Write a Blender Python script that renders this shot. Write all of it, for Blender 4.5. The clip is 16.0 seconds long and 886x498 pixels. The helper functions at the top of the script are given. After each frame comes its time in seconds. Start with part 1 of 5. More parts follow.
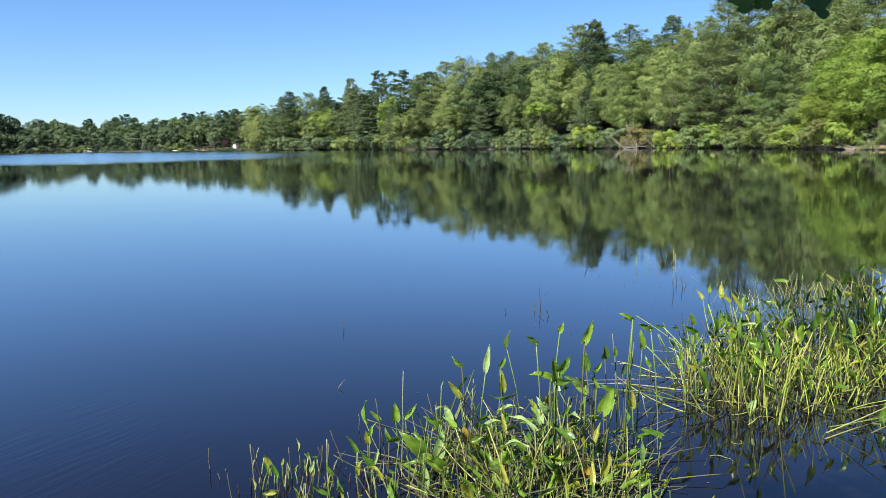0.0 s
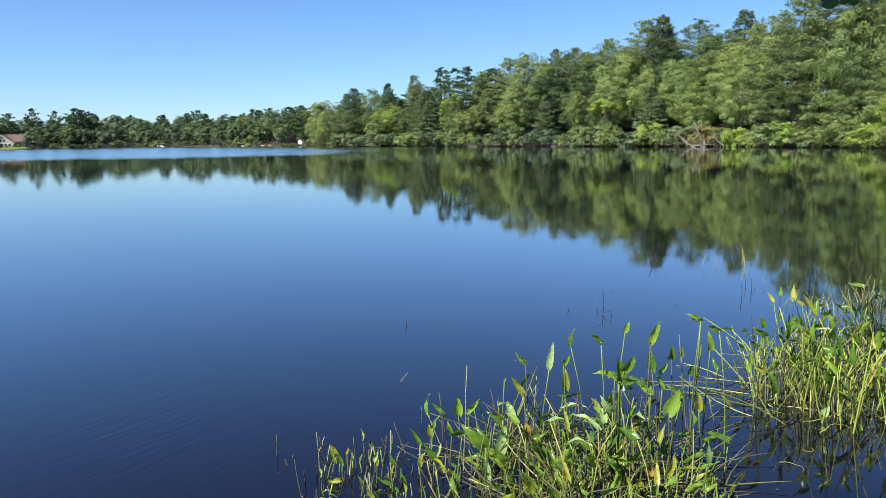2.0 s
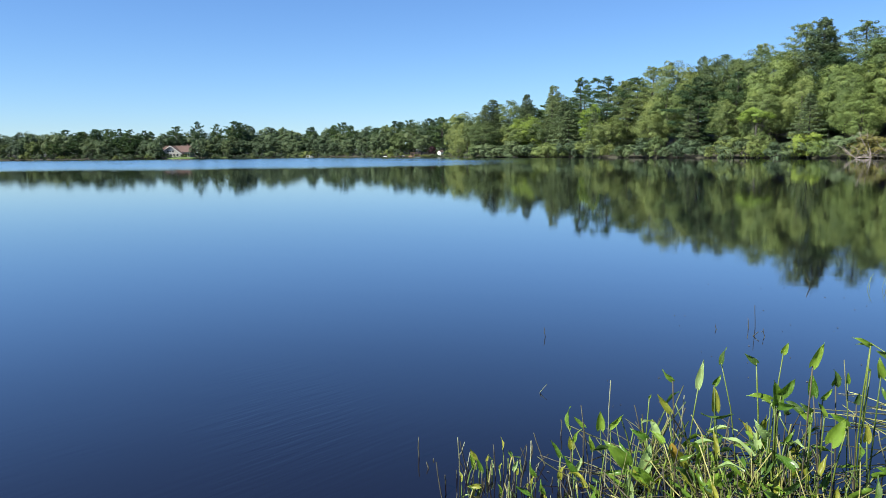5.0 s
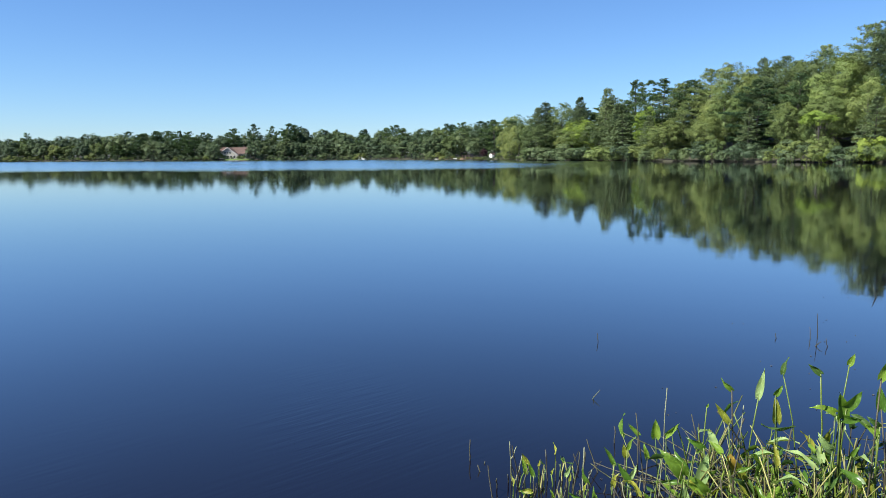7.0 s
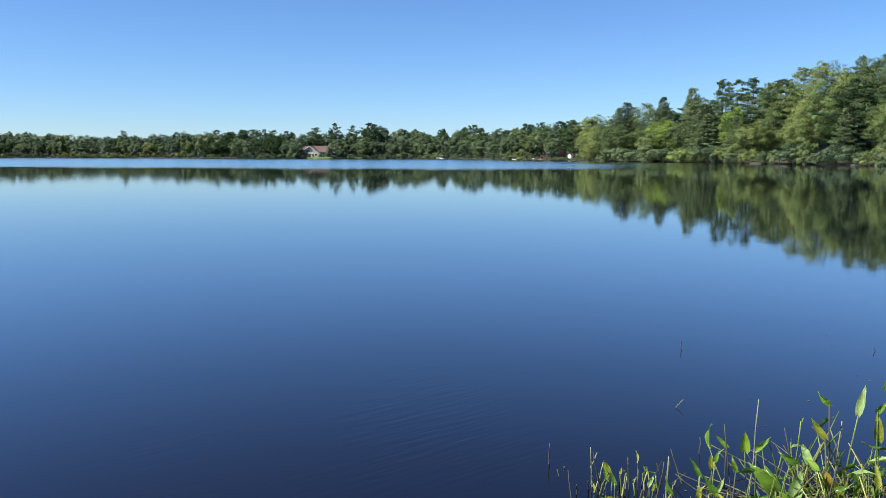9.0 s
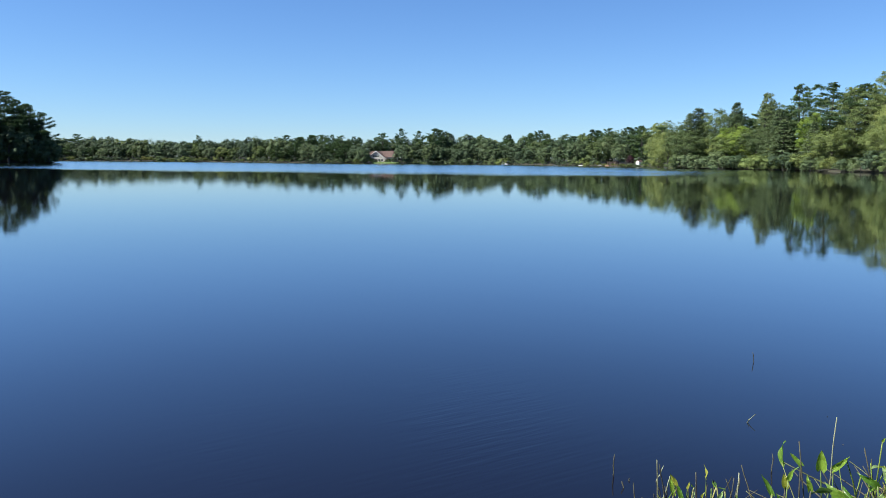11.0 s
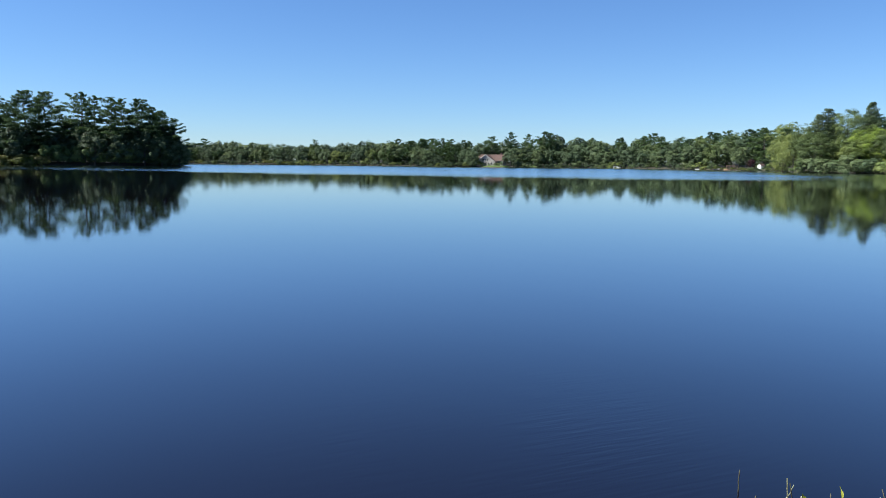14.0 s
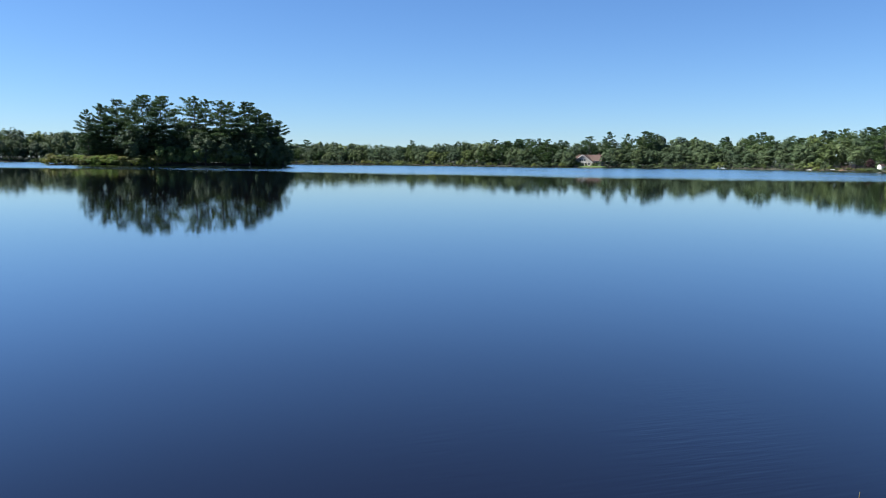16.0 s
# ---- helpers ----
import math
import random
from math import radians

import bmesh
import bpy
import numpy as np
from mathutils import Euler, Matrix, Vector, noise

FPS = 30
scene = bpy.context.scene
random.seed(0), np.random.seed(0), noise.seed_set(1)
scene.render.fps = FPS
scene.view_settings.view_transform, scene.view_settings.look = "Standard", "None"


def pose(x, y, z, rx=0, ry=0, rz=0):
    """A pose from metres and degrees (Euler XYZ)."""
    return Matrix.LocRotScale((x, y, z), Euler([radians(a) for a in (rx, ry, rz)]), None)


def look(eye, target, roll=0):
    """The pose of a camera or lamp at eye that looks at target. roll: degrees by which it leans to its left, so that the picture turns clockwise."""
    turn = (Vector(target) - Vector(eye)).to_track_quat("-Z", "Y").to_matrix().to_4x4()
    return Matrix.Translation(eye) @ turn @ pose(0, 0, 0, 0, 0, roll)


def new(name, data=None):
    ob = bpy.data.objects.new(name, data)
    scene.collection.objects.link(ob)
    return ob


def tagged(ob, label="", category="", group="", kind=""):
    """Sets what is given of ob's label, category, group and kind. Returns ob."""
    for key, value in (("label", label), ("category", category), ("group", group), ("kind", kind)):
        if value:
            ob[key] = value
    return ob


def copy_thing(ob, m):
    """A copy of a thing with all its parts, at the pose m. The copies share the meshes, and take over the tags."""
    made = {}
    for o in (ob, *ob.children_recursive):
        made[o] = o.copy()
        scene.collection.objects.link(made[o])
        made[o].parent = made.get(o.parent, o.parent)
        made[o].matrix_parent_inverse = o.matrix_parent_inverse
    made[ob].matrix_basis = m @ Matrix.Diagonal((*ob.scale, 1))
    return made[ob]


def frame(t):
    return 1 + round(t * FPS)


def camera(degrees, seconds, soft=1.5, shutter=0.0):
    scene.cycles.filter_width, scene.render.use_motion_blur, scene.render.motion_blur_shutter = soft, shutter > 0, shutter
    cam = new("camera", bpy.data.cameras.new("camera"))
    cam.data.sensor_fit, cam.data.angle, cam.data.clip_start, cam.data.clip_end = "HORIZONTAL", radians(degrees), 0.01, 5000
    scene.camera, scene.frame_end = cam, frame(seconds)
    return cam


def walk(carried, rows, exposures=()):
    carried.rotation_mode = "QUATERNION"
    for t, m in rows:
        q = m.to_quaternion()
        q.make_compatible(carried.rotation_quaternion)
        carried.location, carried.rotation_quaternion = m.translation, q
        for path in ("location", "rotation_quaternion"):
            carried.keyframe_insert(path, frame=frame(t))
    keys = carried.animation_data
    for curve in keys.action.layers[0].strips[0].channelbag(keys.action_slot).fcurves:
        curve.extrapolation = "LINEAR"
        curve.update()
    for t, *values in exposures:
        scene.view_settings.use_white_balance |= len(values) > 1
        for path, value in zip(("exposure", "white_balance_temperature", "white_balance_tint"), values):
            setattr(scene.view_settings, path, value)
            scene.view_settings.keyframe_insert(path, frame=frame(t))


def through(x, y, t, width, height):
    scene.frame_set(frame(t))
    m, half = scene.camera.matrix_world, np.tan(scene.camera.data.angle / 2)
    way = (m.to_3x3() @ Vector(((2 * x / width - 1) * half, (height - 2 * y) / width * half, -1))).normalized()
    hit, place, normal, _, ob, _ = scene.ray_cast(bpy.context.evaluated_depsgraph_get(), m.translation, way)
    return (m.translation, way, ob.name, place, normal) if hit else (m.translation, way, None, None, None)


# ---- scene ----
LENS = 61.8
EYE = 1.6
# seconds, x, y, heading to the left, pitch, lean
PATH = (
    (0.0, 0.000, 0.000, 0.00, -8.18, 1.01), (0.5, -0.007, -0.008, 1.18, -8.07, 0.95), (1.0, -0.011, -0.015, 2.26, -8.09, 0.88),
    (1.5, -0.018, -0.021, 3.43, -8.22, 0.82), (2.0, -0.025, -0.027, 4.71, -8.35, 0.69), (2.5, -0.033, -0.028, 6.19, -8.38, 0.58),
    (3.0, -0.037, -0.029, 7.92, -8.24, 0.45), (3.5, -0.033, -0.035, 9.89, -8.00, 0.39), (4.0, -0.034, -0.048, 11.94, -7.75, 0.41),
    (4.5, -0.052, -0.059, 13.81, -7.56, 0.54), (7.0, -0.088, -0.069, 19.13, -7.17, 0.37), (7.5, -0.095, -0.071, 20.57, -7.27, 0.17),
    (8.0, -0.109, -0.067, 22.04, -7.31, 0.08), (8.5, -0.119, -0.067, 23.57, -7.26, 0.01), (9.0, -0.127, -0.075, 25.02, -7.17, -0.14),
    (11.5, -0.137, -0.090, 31.13, -6.70, -0.51), (12.0, -0.143, -0.105, 32.29, -6.64, -0.56), (12.5, -0.146, -0.118, 33.56, -6.56, -0.57),
    (13.0, -0.152, -0.130, 34.98, -6.53, -0.55), (13.5, -0.160, -0.138, 36.56, -6.54, -0.53), (14.0, -0.169, -0.141, 38.36, -6.58, -0.52),
    (14.5, -0.177, -0.142, 40.26, -6.60, -0.50), (15.0, -0.185, -0.142, 42.13, -6.61, -0.49), (15.5, -0.194, -0.140, 43.96, -6.62, -0.45),
    (16.0, -0.202, -0.139, 45.71, -6.62, -0.51),
)
cam = camera(LENS, 16.0, soft=0.7)
walk(cam, [(t, pose(x, y, EYE, 90 + p, 0, a) @ pose(0, 0, 0, 0, 0, -r)) for t, x, y, a, p, r in PATH],
     exposures=((0.0, 1.47, 6200, 9), (2.0, 1.43, 6180, 9), (4.5, 1.36, 6120, 9), (9.0, 1.28, 6050, 9), (12.5, 1.24, 6000, 9), (16.0, 1.21, 6000, 9)))

# ---------------------------------------------------------------- daylight
SUN_LEFT, SUN_UP = 136.0, 51.0          # degrees left of the y axis, degrees above the horizon
sun_way = Vector((-math.sin(radians(SUN_LEFT)) * math.cos(radians(SUN_UP)), math.cos(radians(SUN_LEFT)) * math.cos(radians(SUN_UP)), math.sin(radians(SUN_UP))))
world = bpy.data.worlds.new("sky")
scene.world = world
world.use_nodes = True
wn = world.node_tree.nodes
sky = wn.new("ShaderNodeTexSky")
sky.sky_type, sky.sun_disc = "NISHITA", False
sky.sun_elevation, sky.sun_rotation = radians(SUN_UP), radians(-SUN_LEFT)
sky.air_density, sky.dust_density, sky.ozone_density, sky.altitude = 1.0, 0.0, 5.0, 0
tint = wn.new("ShaderNodeMix")                # clear deep-blue summer air
tint.data_type, tint.blend_type = "RGBA", "MULTIPLY"
tint.inputs[0].default_value, tint.inputs[7].default_value = 1.0, (0.78, 0.935, 1.15, 1)
world.node_tree.links.new(sky.outputs[0], tint.inputs[6])
world.node_tree.links.new(tint.outputs[2], wn["Background"].inputs[0])
wn["Background"].inputs[1].default_value = 0.05
sun = new("sun", bpy.data.lights.new("sun", "SUN"))
sun.data.energy, sun.data.angle, sun.data.color = 5.0, radians(0.53), (1.0, 0.93, 0.80)
sun.matrix_world = look(sun_way * 50, (0, 0, 0))


# ---------------------------------------------------------------- materials
def material(name):
    m = bpy.data.materials.new(name)
    m.use_nodes = True
    nt = m.node_tree
    return m, nt, nt.nodes["Principled BSDF"]


def node(nt, kind, **sockets):
    n = nt.nodes.new(kind)
    for key, value in sockets.items():
        n.inputs[key.replace("_", " ")].default_value = value
    return n


def ramp(nt, source, stops):
    r = nt.nodes.new("ShaderNodeValToRGB")
    while len(r.color_ramp.elements) < len(stops):
        r.color_ramp.elements.new(0.5)
    for e, (at, c) in zip(r.color_ramp.elements, stops):
        e.position, e.color = at, (*c, 1)
    nt.links.new(source, r.inputs[0])
    return r.outputs[0]


def noise_at(nt, scale, detail=3.0, space="Object", stretch=(1, 1, 1)):
    co = nt.nodes.new("ShaderNodeTexCoord")
    mp = nt.nodes.new("ShaderNodeMapping")
    mp.inputs["Scale"].default_value = stretch
    nt.links.new(co.outputs[space], mp.inputs[0])
    n = node(nt, "ShaderNodeTexNoise", Scale=scale, Detail=detail)
    nt.links.new(mp.outputs[0], n.inputs["Vector"])
    return n.outputs["Fac"]


def mixed(nt, a, b, fac, blend="MIX"):
    n = nt.nodes.new("ShaderNodeMix")
    n.data_type, n.blend_type = "RGBA", blend
    for value, socket in ((fac, n.inputs[0]), (a, n.inputs[6]), (b, n.inputs[7])):
        if isinstance(value, bpy.types.NodeSocket):
            nt.links.new(value, socket)
        else:
            socket.default_value = value if isinstance(value, (int, float)) else (*value, 1)
    return n.outputs[2]


def bumped(nt, shader, height, strength, distance):
    b = node(nt, "ShaderNodeBump", Strength=strength, Distance=distance)
    nt.links.new(height, b.inputs["Height"])
    nt.links.new(b.outputs[0], shader.inputs["Normal"])


def plain(name, dark, light, scale=4.0, rough=0.7, bump=0.2, depth=0.01, space="Object", stretch=(1, 1, 1)):
    """A matt surface with two scales of variation."""
    m, nt, p = material(name)
    a = noise_at(nt, scale, 4, space, stretch)
    b = noise_at(nt, scale * 7, 2, space, stretch)
    c = ramp(nt, a, ((0.3, dark), (0.7, light)))
    g = ramp(nt, b, ((0.3, (0.75, 0.75, 0.75)), (0.75, (1.1, 1.1, 1.1))))
    nt.links.new(mixed(nt, c, g, 0.8, "MULTIPLY"), p.inputs["Base Color"])
    p.inputs["Roughness"].default_value = rough
    bumped(nt, p, b, bump, depth)
    return m


def foliage(name, dark, mid, light, scale=0.5, through=0.14, rough=0.55, by_island=0.2):
    """Leaves: hue by tree and by leaf, some light passing through."""
    m, nt, p = material(name)
    info, geo = nt.nodes.new("ShaderNodeObjectInfo"), nt.nodes.new("ShaderNodeNewGeometry")
    tree = ramp(nt, info.outputs["Random"], ((0.0, dark), (0.5, mid), (1.0, light)))
    leaf = ramp(nt, geo.outputs["Random Per Island"], ((0.0, (0.45, 0.52, 0.5)), (0.5, (1.0, 1.0, 1.0)), (1.0, (1.6, 1.5, 1.2))))
    patch = ramp(nt, noise_at(nt, scale, 3), ((0.3, (0.72, 0.8, 0.8)), (0.7, (1.2, 1.12, 0.95))))
    c = mixed(nt, mixed(nt, tree, leaf, by_island, "MULTIPLY"), patch, 0.8, "MULTIPLY")
    nt.links.new(c, p.inputs["Base Color"])
    p.inputs["Roughness"].default_value = rough
    p.inputs["Specular IOR Level"].default_value = 0.2
    t = nt.nodes.new("ShaderNodeBsdfTranslucent")
    nt.links.new(mixed(nt, c, (1.15, 1.25, 0.6), 1.0, "MULTIPLY"), t.inputs[0])
    mix = nt.nodes.new("ShaderNodeMixShader")
    mix.inputs[0].default_value = through
    nt.links.new(p.outputs[0], mix.inputs[1])
    nt.links.new(t.outputs[0], mix.inputs[2])
    nt.links.new(mix.outputs[0], nt.nodes["Material Output"].inputs[0])
    return m


OAK_LEAF = foliage("oak_leaves", (0.056, 0.086, 0.029), (0.100, 0.142, 0.042), (0.138, 0.178, 0.052))
# oak leaves darkened in colour for far shade and haze; nearer dark oaks share them
DIMMED_OAK_LEAF = foliage("dimmed_oak_leaves", (0.054, 0.079, 0.029), (0.087, 0.120, 0.038), (0.139, 0.165, 0.049))
BRIGHT_LEAF = foliage("maple_leaves", (0.122, 0.185, 0.034), (0.152, 0.215, 0.038), (0.188, 0.241, 0.045), through=0.3)
GREY_LEAF = foliage("willow_leaves", (0.094, 0.128, 0.045), (0.118, 0.156, 0.051), (0.145, 0.182, 0.058))
# pines on the shaded side: shade put in as a darker needle colour
NEEDLES = foliage("pine_needles", (0.032, 0.058, 0.030), (0.046, 0.076, 0.036), (0.066, 0.100, 0.042), through=0.2)
NEEDLES.node_tree.nodes["Principled BSDF"].inputs["Specular IOR Level"].default_value = 0.05
SPRUCE_NEEDLES = foliage("spruce_needles", (0.062, 0.090, 0.046), (0.085, 0.118, 0.056), (0.112, 0.146, 0.064), through=0.12)
# pine needles in a lighter colour that stands for full sun
SUNLIT_NEEDLES = foliage("sunlit_pine_needles", (0.105, 0.140, 0.054), (0.146, 0.184, 0.064), (0.190, 0.228, 0.078), through=0.15)
# far-shore haze and shade put in as a darker, cooler leaf colour
FAR_LEAF = foliage("shaded_leaves", (0.042, 0.066, 0.036), (0.060, 0.090, 0.045), (0.090, 0.120, 0.053))
RED_LEAF = foliage("dark_red_leaves", (0.035, 0.014, 0.02), (0.045, 0.016, 0.022), (0.055, 0.02, 0.025), through=0.2)
RUST_LEAF = foliage("browning_leaves", (0.085, 0.105, 0.032), (0.105, 0.118, 0.036), (0.135, 0.125, 0.042), through=0.4)
BARK = plain("bark", (0.03, 0.027, 0.023), (0.085, 0.078, 0.068), 3, 0.9, 0.6, 0.03, stretch=(1, 1, 0.25))
DEAD_WOOD = plain("weathered_dead_wood", (0.1, 0.085, 0.07), (0.22, 0.19, 0.16), 3, 0.85, 0.4, 0.02, stretch=(1, 1, 0.2))
EARTH = plain("forest_earth", (0.016, 0.014, 0.009), (0.045, 0.042, 0.02), 0.3, 0.95, 0.6, 0.08)
GRASS = plain("lawn_grass", (0.06, 0.1, 0.02), (0.1, 0.15, 0.035), 0.4, 0.9, 0.5, 0.05)
SAND = plain("reddish_bank_soil", (0.1, 0.065, 0.04), (0.19, 0.13, 0.08), 0.6, 0.95, 0.5, 0.05)
WHITE_PAINT = plain("white_paint", (0.55, 0.55, 0.53), (0.68, 0.68, 0.66), 1.5, 0.6, 0.1, 0.005)
SIDING = plain("cream_siding", (0.38, 0.34, 0.29), (0.46, 0.42, 0.36), 1.2, 0.7, 0.15, 0.01, stretch=(0.3, 0.3, 3))
SHINGLE = plain("brown_shingles", (0.06, 0.035, 0.03), (0.1, 0.062, 0.05), 1.0, 0.9, 0.5, 0.02)
TIMBER = plain("brown_timber", (0.16, 0.11, 0.075), (0.27, 0.19, 0.13), 2, 0.85, 0.3, 0.01)
DARK_GLASS = plain("dark_window_glass", (0.02, 0.025, 0.03), (0.03, 0.035, 0.04), 0.5, 0.08, 0.02, 0.001)
ALUMINIUM = plain("dull_aluminium", (0.5, 0.5, 0.5), (0.62, 0.62, 0.62), 3, 0.4, 0.05, 0.002)
ALUMINIUM.node_tree.nodes["Principled BSDF"].inputs["Metallic"].default_value = 0.8

# still pond water: dark and clear on top, ruffled by a breeze towards the far shore
WATER, nt, p = material("pond_water")
p.inputs["Specular IOR Level"].default_value = 0.0
p.inputs["Roughness"].default_value = 0.6
nt.links.new(ramp(nt, noise_at(nt, 0.15, 2), ((0.3, (0.0026, 0.0018, 0.0040)), (0.7, (0.0034, 0.0023, 0.0050)))), p.inputs["Base Color"])
mirror = nt.nodes.new("ShaderNodeBsdfAnisotropic")
mirror.distribution = "BECKMANN"
mirror.inputs["Color"].default_value = (0.95, 0.98, 1.0, 1)
surface = nt.nodes.new("ShaderNodeMixShader")
fresnel = node(nt, "ShaderNodeFresnel", IOR=1.333)
gloss = nt.nodes.new("ShaderNodeFloatCurve")
for at_f, value in ((0.09, 0.15), (0.176, 0.315), (0.35, 0.55), (0.60, 0.71)):
    gloss.mapping.curves[0].points.new(at_f, value)
gloss.mapping.update()
nt.links.new(fresnel.outputs[0], gloss.inputs["Value"])
nt.links.new(gloss.outputs[0], surface.inputs[0])
nt.links.new(p.outputs[0], surface.inputs[1])
nt.links.new(mirror.outputs[0], surface.inputs[2])
nt.links.new(surface.outputs[0], nt.nodes["Material Output"].inputs[0])
co = nt.nodes.new("ShaderNodeTexCoord")
sep = nt.nodes.new("ShaderNodeSeparateXYZ")
nt.links.new(co.outputs["Object"], sep.inputs[0])


def maths(op, a, b=0.0, c=0.0, clamp=False):
    n = nt.nodes.new("ShaderNodeMath")
    n.operation, n.use_clamp = op, clamp
    for value, socket in zip((a, b, c), n.inputs):
        if isinstance(value, bpy.types.NodeSocket):
            nt.links.new(value, socket)
        else:
            socket.default_value = value
    return n.outputs[0]


# the breeze line runs across the lake from the near left to the wooded point
line = maths("ADD", maths("MULTIPLY", sep.outputs[0], -0.35), maths("MULTIPLY", sep.outputs[1], 0.94))
wobble = maths("MULTIPLY", maths("SUBTRACT", noise_at(nt, 0.03, 3, stretch=(1, 0.35, 1)), 0.5), 30.0)
edge = maths("ADD", line, wobble)
ruffled = nt.nodes.new("ShaderNodeMapRange")
ruffled.inputs["From Min"].default_value, ruffled.inputs["From Max"].default_value = 84.0, 106.0
nt.links.new(edge, ruffled.inputs[0])
lee = nt.nodes.new("ShaderNodeMapRange")
lee.inputs["From Min"].default_value, lee.inputs["From Max"].default_value = 8.0, 26.0
nt.links.new(maths("ADD", maths("MULTIPLY", sep.outputs[0], -1.0), maths("MULTIPLY", wobble, 0.6)), lee.inputs[0])
ruffle = maths("MULTIPLY", ruffled.outputs[0], lee.outputs[0])
streak = ramp(nt, noise_at(nt, 0.05, 4, stretch=(0.25, 1.0, 1)), ((0.35, (0, 0, 0)), (0.6, (1, 1, 1))))
nt.links.new(maths("ADD", 0.05, maths("MULTIPLY", ruffle, maths("MULTIPLY_ADD", streak, 0.06, 0.13))), mirror.inputs["Roughness"])
swell = noise_at(nt, 0.9, 2, stretch=(0.18, 1.3, 1))
chop = noise_at(nt, 4.0, 3, stretch=(0.45, 1.3, 1))
# a patch of faint parallel wavelets near the bank
crest = nt.nodes.new("ShaderNodeCombineXYZ")
nt.links.new(maths("MULTIPLY", maths("ADD", maths("MULTIPLY", sep.outputs[0], -0.875), maths("MULTIPLY", sep.outputs[1], 0.485)), 24.0), crest.inputs[0])
nt.links.new(maths("MULTIPLY", maths("ADD", maths("MULTIPLY", sep.outputs[0], 0.485), maths("MULTIPLY", sep.outputs[1], 0.875)), 2.8), crest.inputs[1])
wavelets = node(nt, "ShaderNodeTexNoise", Scale=1.0, Detail=1.0)
nt.links.new(crest.outputs[0], wavelets.inputs["Vector"])
lines = wavelets.outputs["Fac"]
away = nt.nodes.new("ShaderNodeVectorMath")
away.operation = "DISTANCE"
away.inputs[1].default_value = (-2.4, 3.5, 0)
nt.links.new(co.outputs["Object"], away.inputs[0])
around = nt.nodes.new("ShaderNodeMapRange")
around.inputs["From Min"].default_value, around.inputs["From Max"].default_value = 1.9, 0.4
nt.links.new(away.outputs["Value"], around.inputs[0])
near_patch = maths("MULTIPLY", around.outputs[0], ramp(nt, noise_at(nt, 0.7, 2), ((0.35, (0, 0, 0)), (0.6, (1, 1, 1)))))
span = nt.nodes.new("ShaderNodeVectorMath")
span.operation = "LENGTH"
nt.links.new(co.outputs["Object"], span.inputs[0])
fading = nt.nodes.new("ShaderNodeMapRange")
fading.inputs["From Min"].default_value, fading.inputs["From Max"].default_value = 16.0, 6.0
nt.links.new(span.outputs["Value"], fading.inputs[0])
ripple = maths("MULTIPLY", maths("MULTIPLY", lines, fading.outputs[0]), maths("MULTIPLY", near_patch, 0.0028))
height = maths("ADD", maths("ADD", ripple, maths("MULTIPLY", swell, 0.0009)), maths("MULTIPLY", chop, maths("MULTIPLY_ADD", ruffle, 0.02, 0.00014)))
bumped(nt, mirror, height, 1.0, 1.0)


# ---------------------------------------------------------------- mesh helpers
def part(name, bm, mat, parent=None, label=""):
    """Links a bmesh as one mesh object under a thing or a part."""
    me = bpy.data.meshes.new(name)
    bm.to_mesh(me)
    bm.free()
    return mesh_part(name, me, mat, parent, label)


def mesh_part(name, me, mat, parent=None, label=""):
    if mat and not me.materials:
        me.materials.append(mat)
    ob = new(name, me)
    if parent:
        ob.parent = parent
    if label:
        tagged(ob, label)
    return ob


def from_faces(name, verts, faces, mat, smooth=False):
    me = bpy.data.meshes.new(name)
    me.from_pydata([tuple(v) for v in verts], [], [tuple(int(i) for i in f) for f in faces])
    me.materials.append(mat)
    if smooth:
        me.polygons.foreach_set("use_smooth", [True] * len(me.polygons))
    me.update()
    return me


def box(bm, x0, x1, y0, y1, z0, z1, bevel=0.0):
    vs = [bm.verts.new((x, y, z)) for x in (x0, x1) for y in (y0, y1) for z in (z0, z1)]
    fs = [bm.faces.new([vs[i] for i in f]) for f in ((0, 1, 3, 2), (4, 6, 7, 5), (0, 4, 5, 1), (2, 3, 7, 6), (0, 2, 6, 4), (1, 5, 7, 3))]
    if bevel:
        edges = {e for f in fs for e in f.edges}
        bmesh.ops.bevel(bm, geom=list(edges), offset=bevel, segments=1, affect="EDGES")
    return bm


def tube(points, radii, sides=6):
    """Verts and faces of a tapering tube along points."""
    points = np.asarray(points, float)
    way = np.gradient(points, axis=0)
    way /= np.linalg.norm(way, axis=1)[:, None] + 1e-9
    ref = np.where(np.abs(way[:, 2:3]) < 0.9, np.array([[0, 0, 1.0]]), np.array([[1.0, 0, 0]]))
    a = np.cross(way, ref)
    a /= np.linalg.norm(a, axis=1)[:, None] + 1e-9
    b = np.cross(way, a)
    ang = np.linspace(0, 2 * np.pi, sides, endpoint=False)
    verts = (points[:, None] + np.asarray(radii, float)[:, None, None] * (np.cos(ang)[None, :, None] * a[:, None] + np.sin(ang)[None, :, None] * b[:, None])).reshape(-1, 3)
    n = len(points)
    faces = [(i * sides + j, i * sides + (j + 1) % sides, (i + 1) * sides + (j + 1) % sides, (i + 1) * sides + j) for i in range(n - 1) for j in range(sides)]
    faces.append(tuple(range((n - 1) * sides, n * sides)))
    return verts, faces


def joined(pieces):
    verts, faces, base = [], [], 0
    for v, f in pieces:
        verts.extend(v)
        faces.extend([tuple(i + base for i in q) for q in f])
        base += len(v)
    return verts, faces


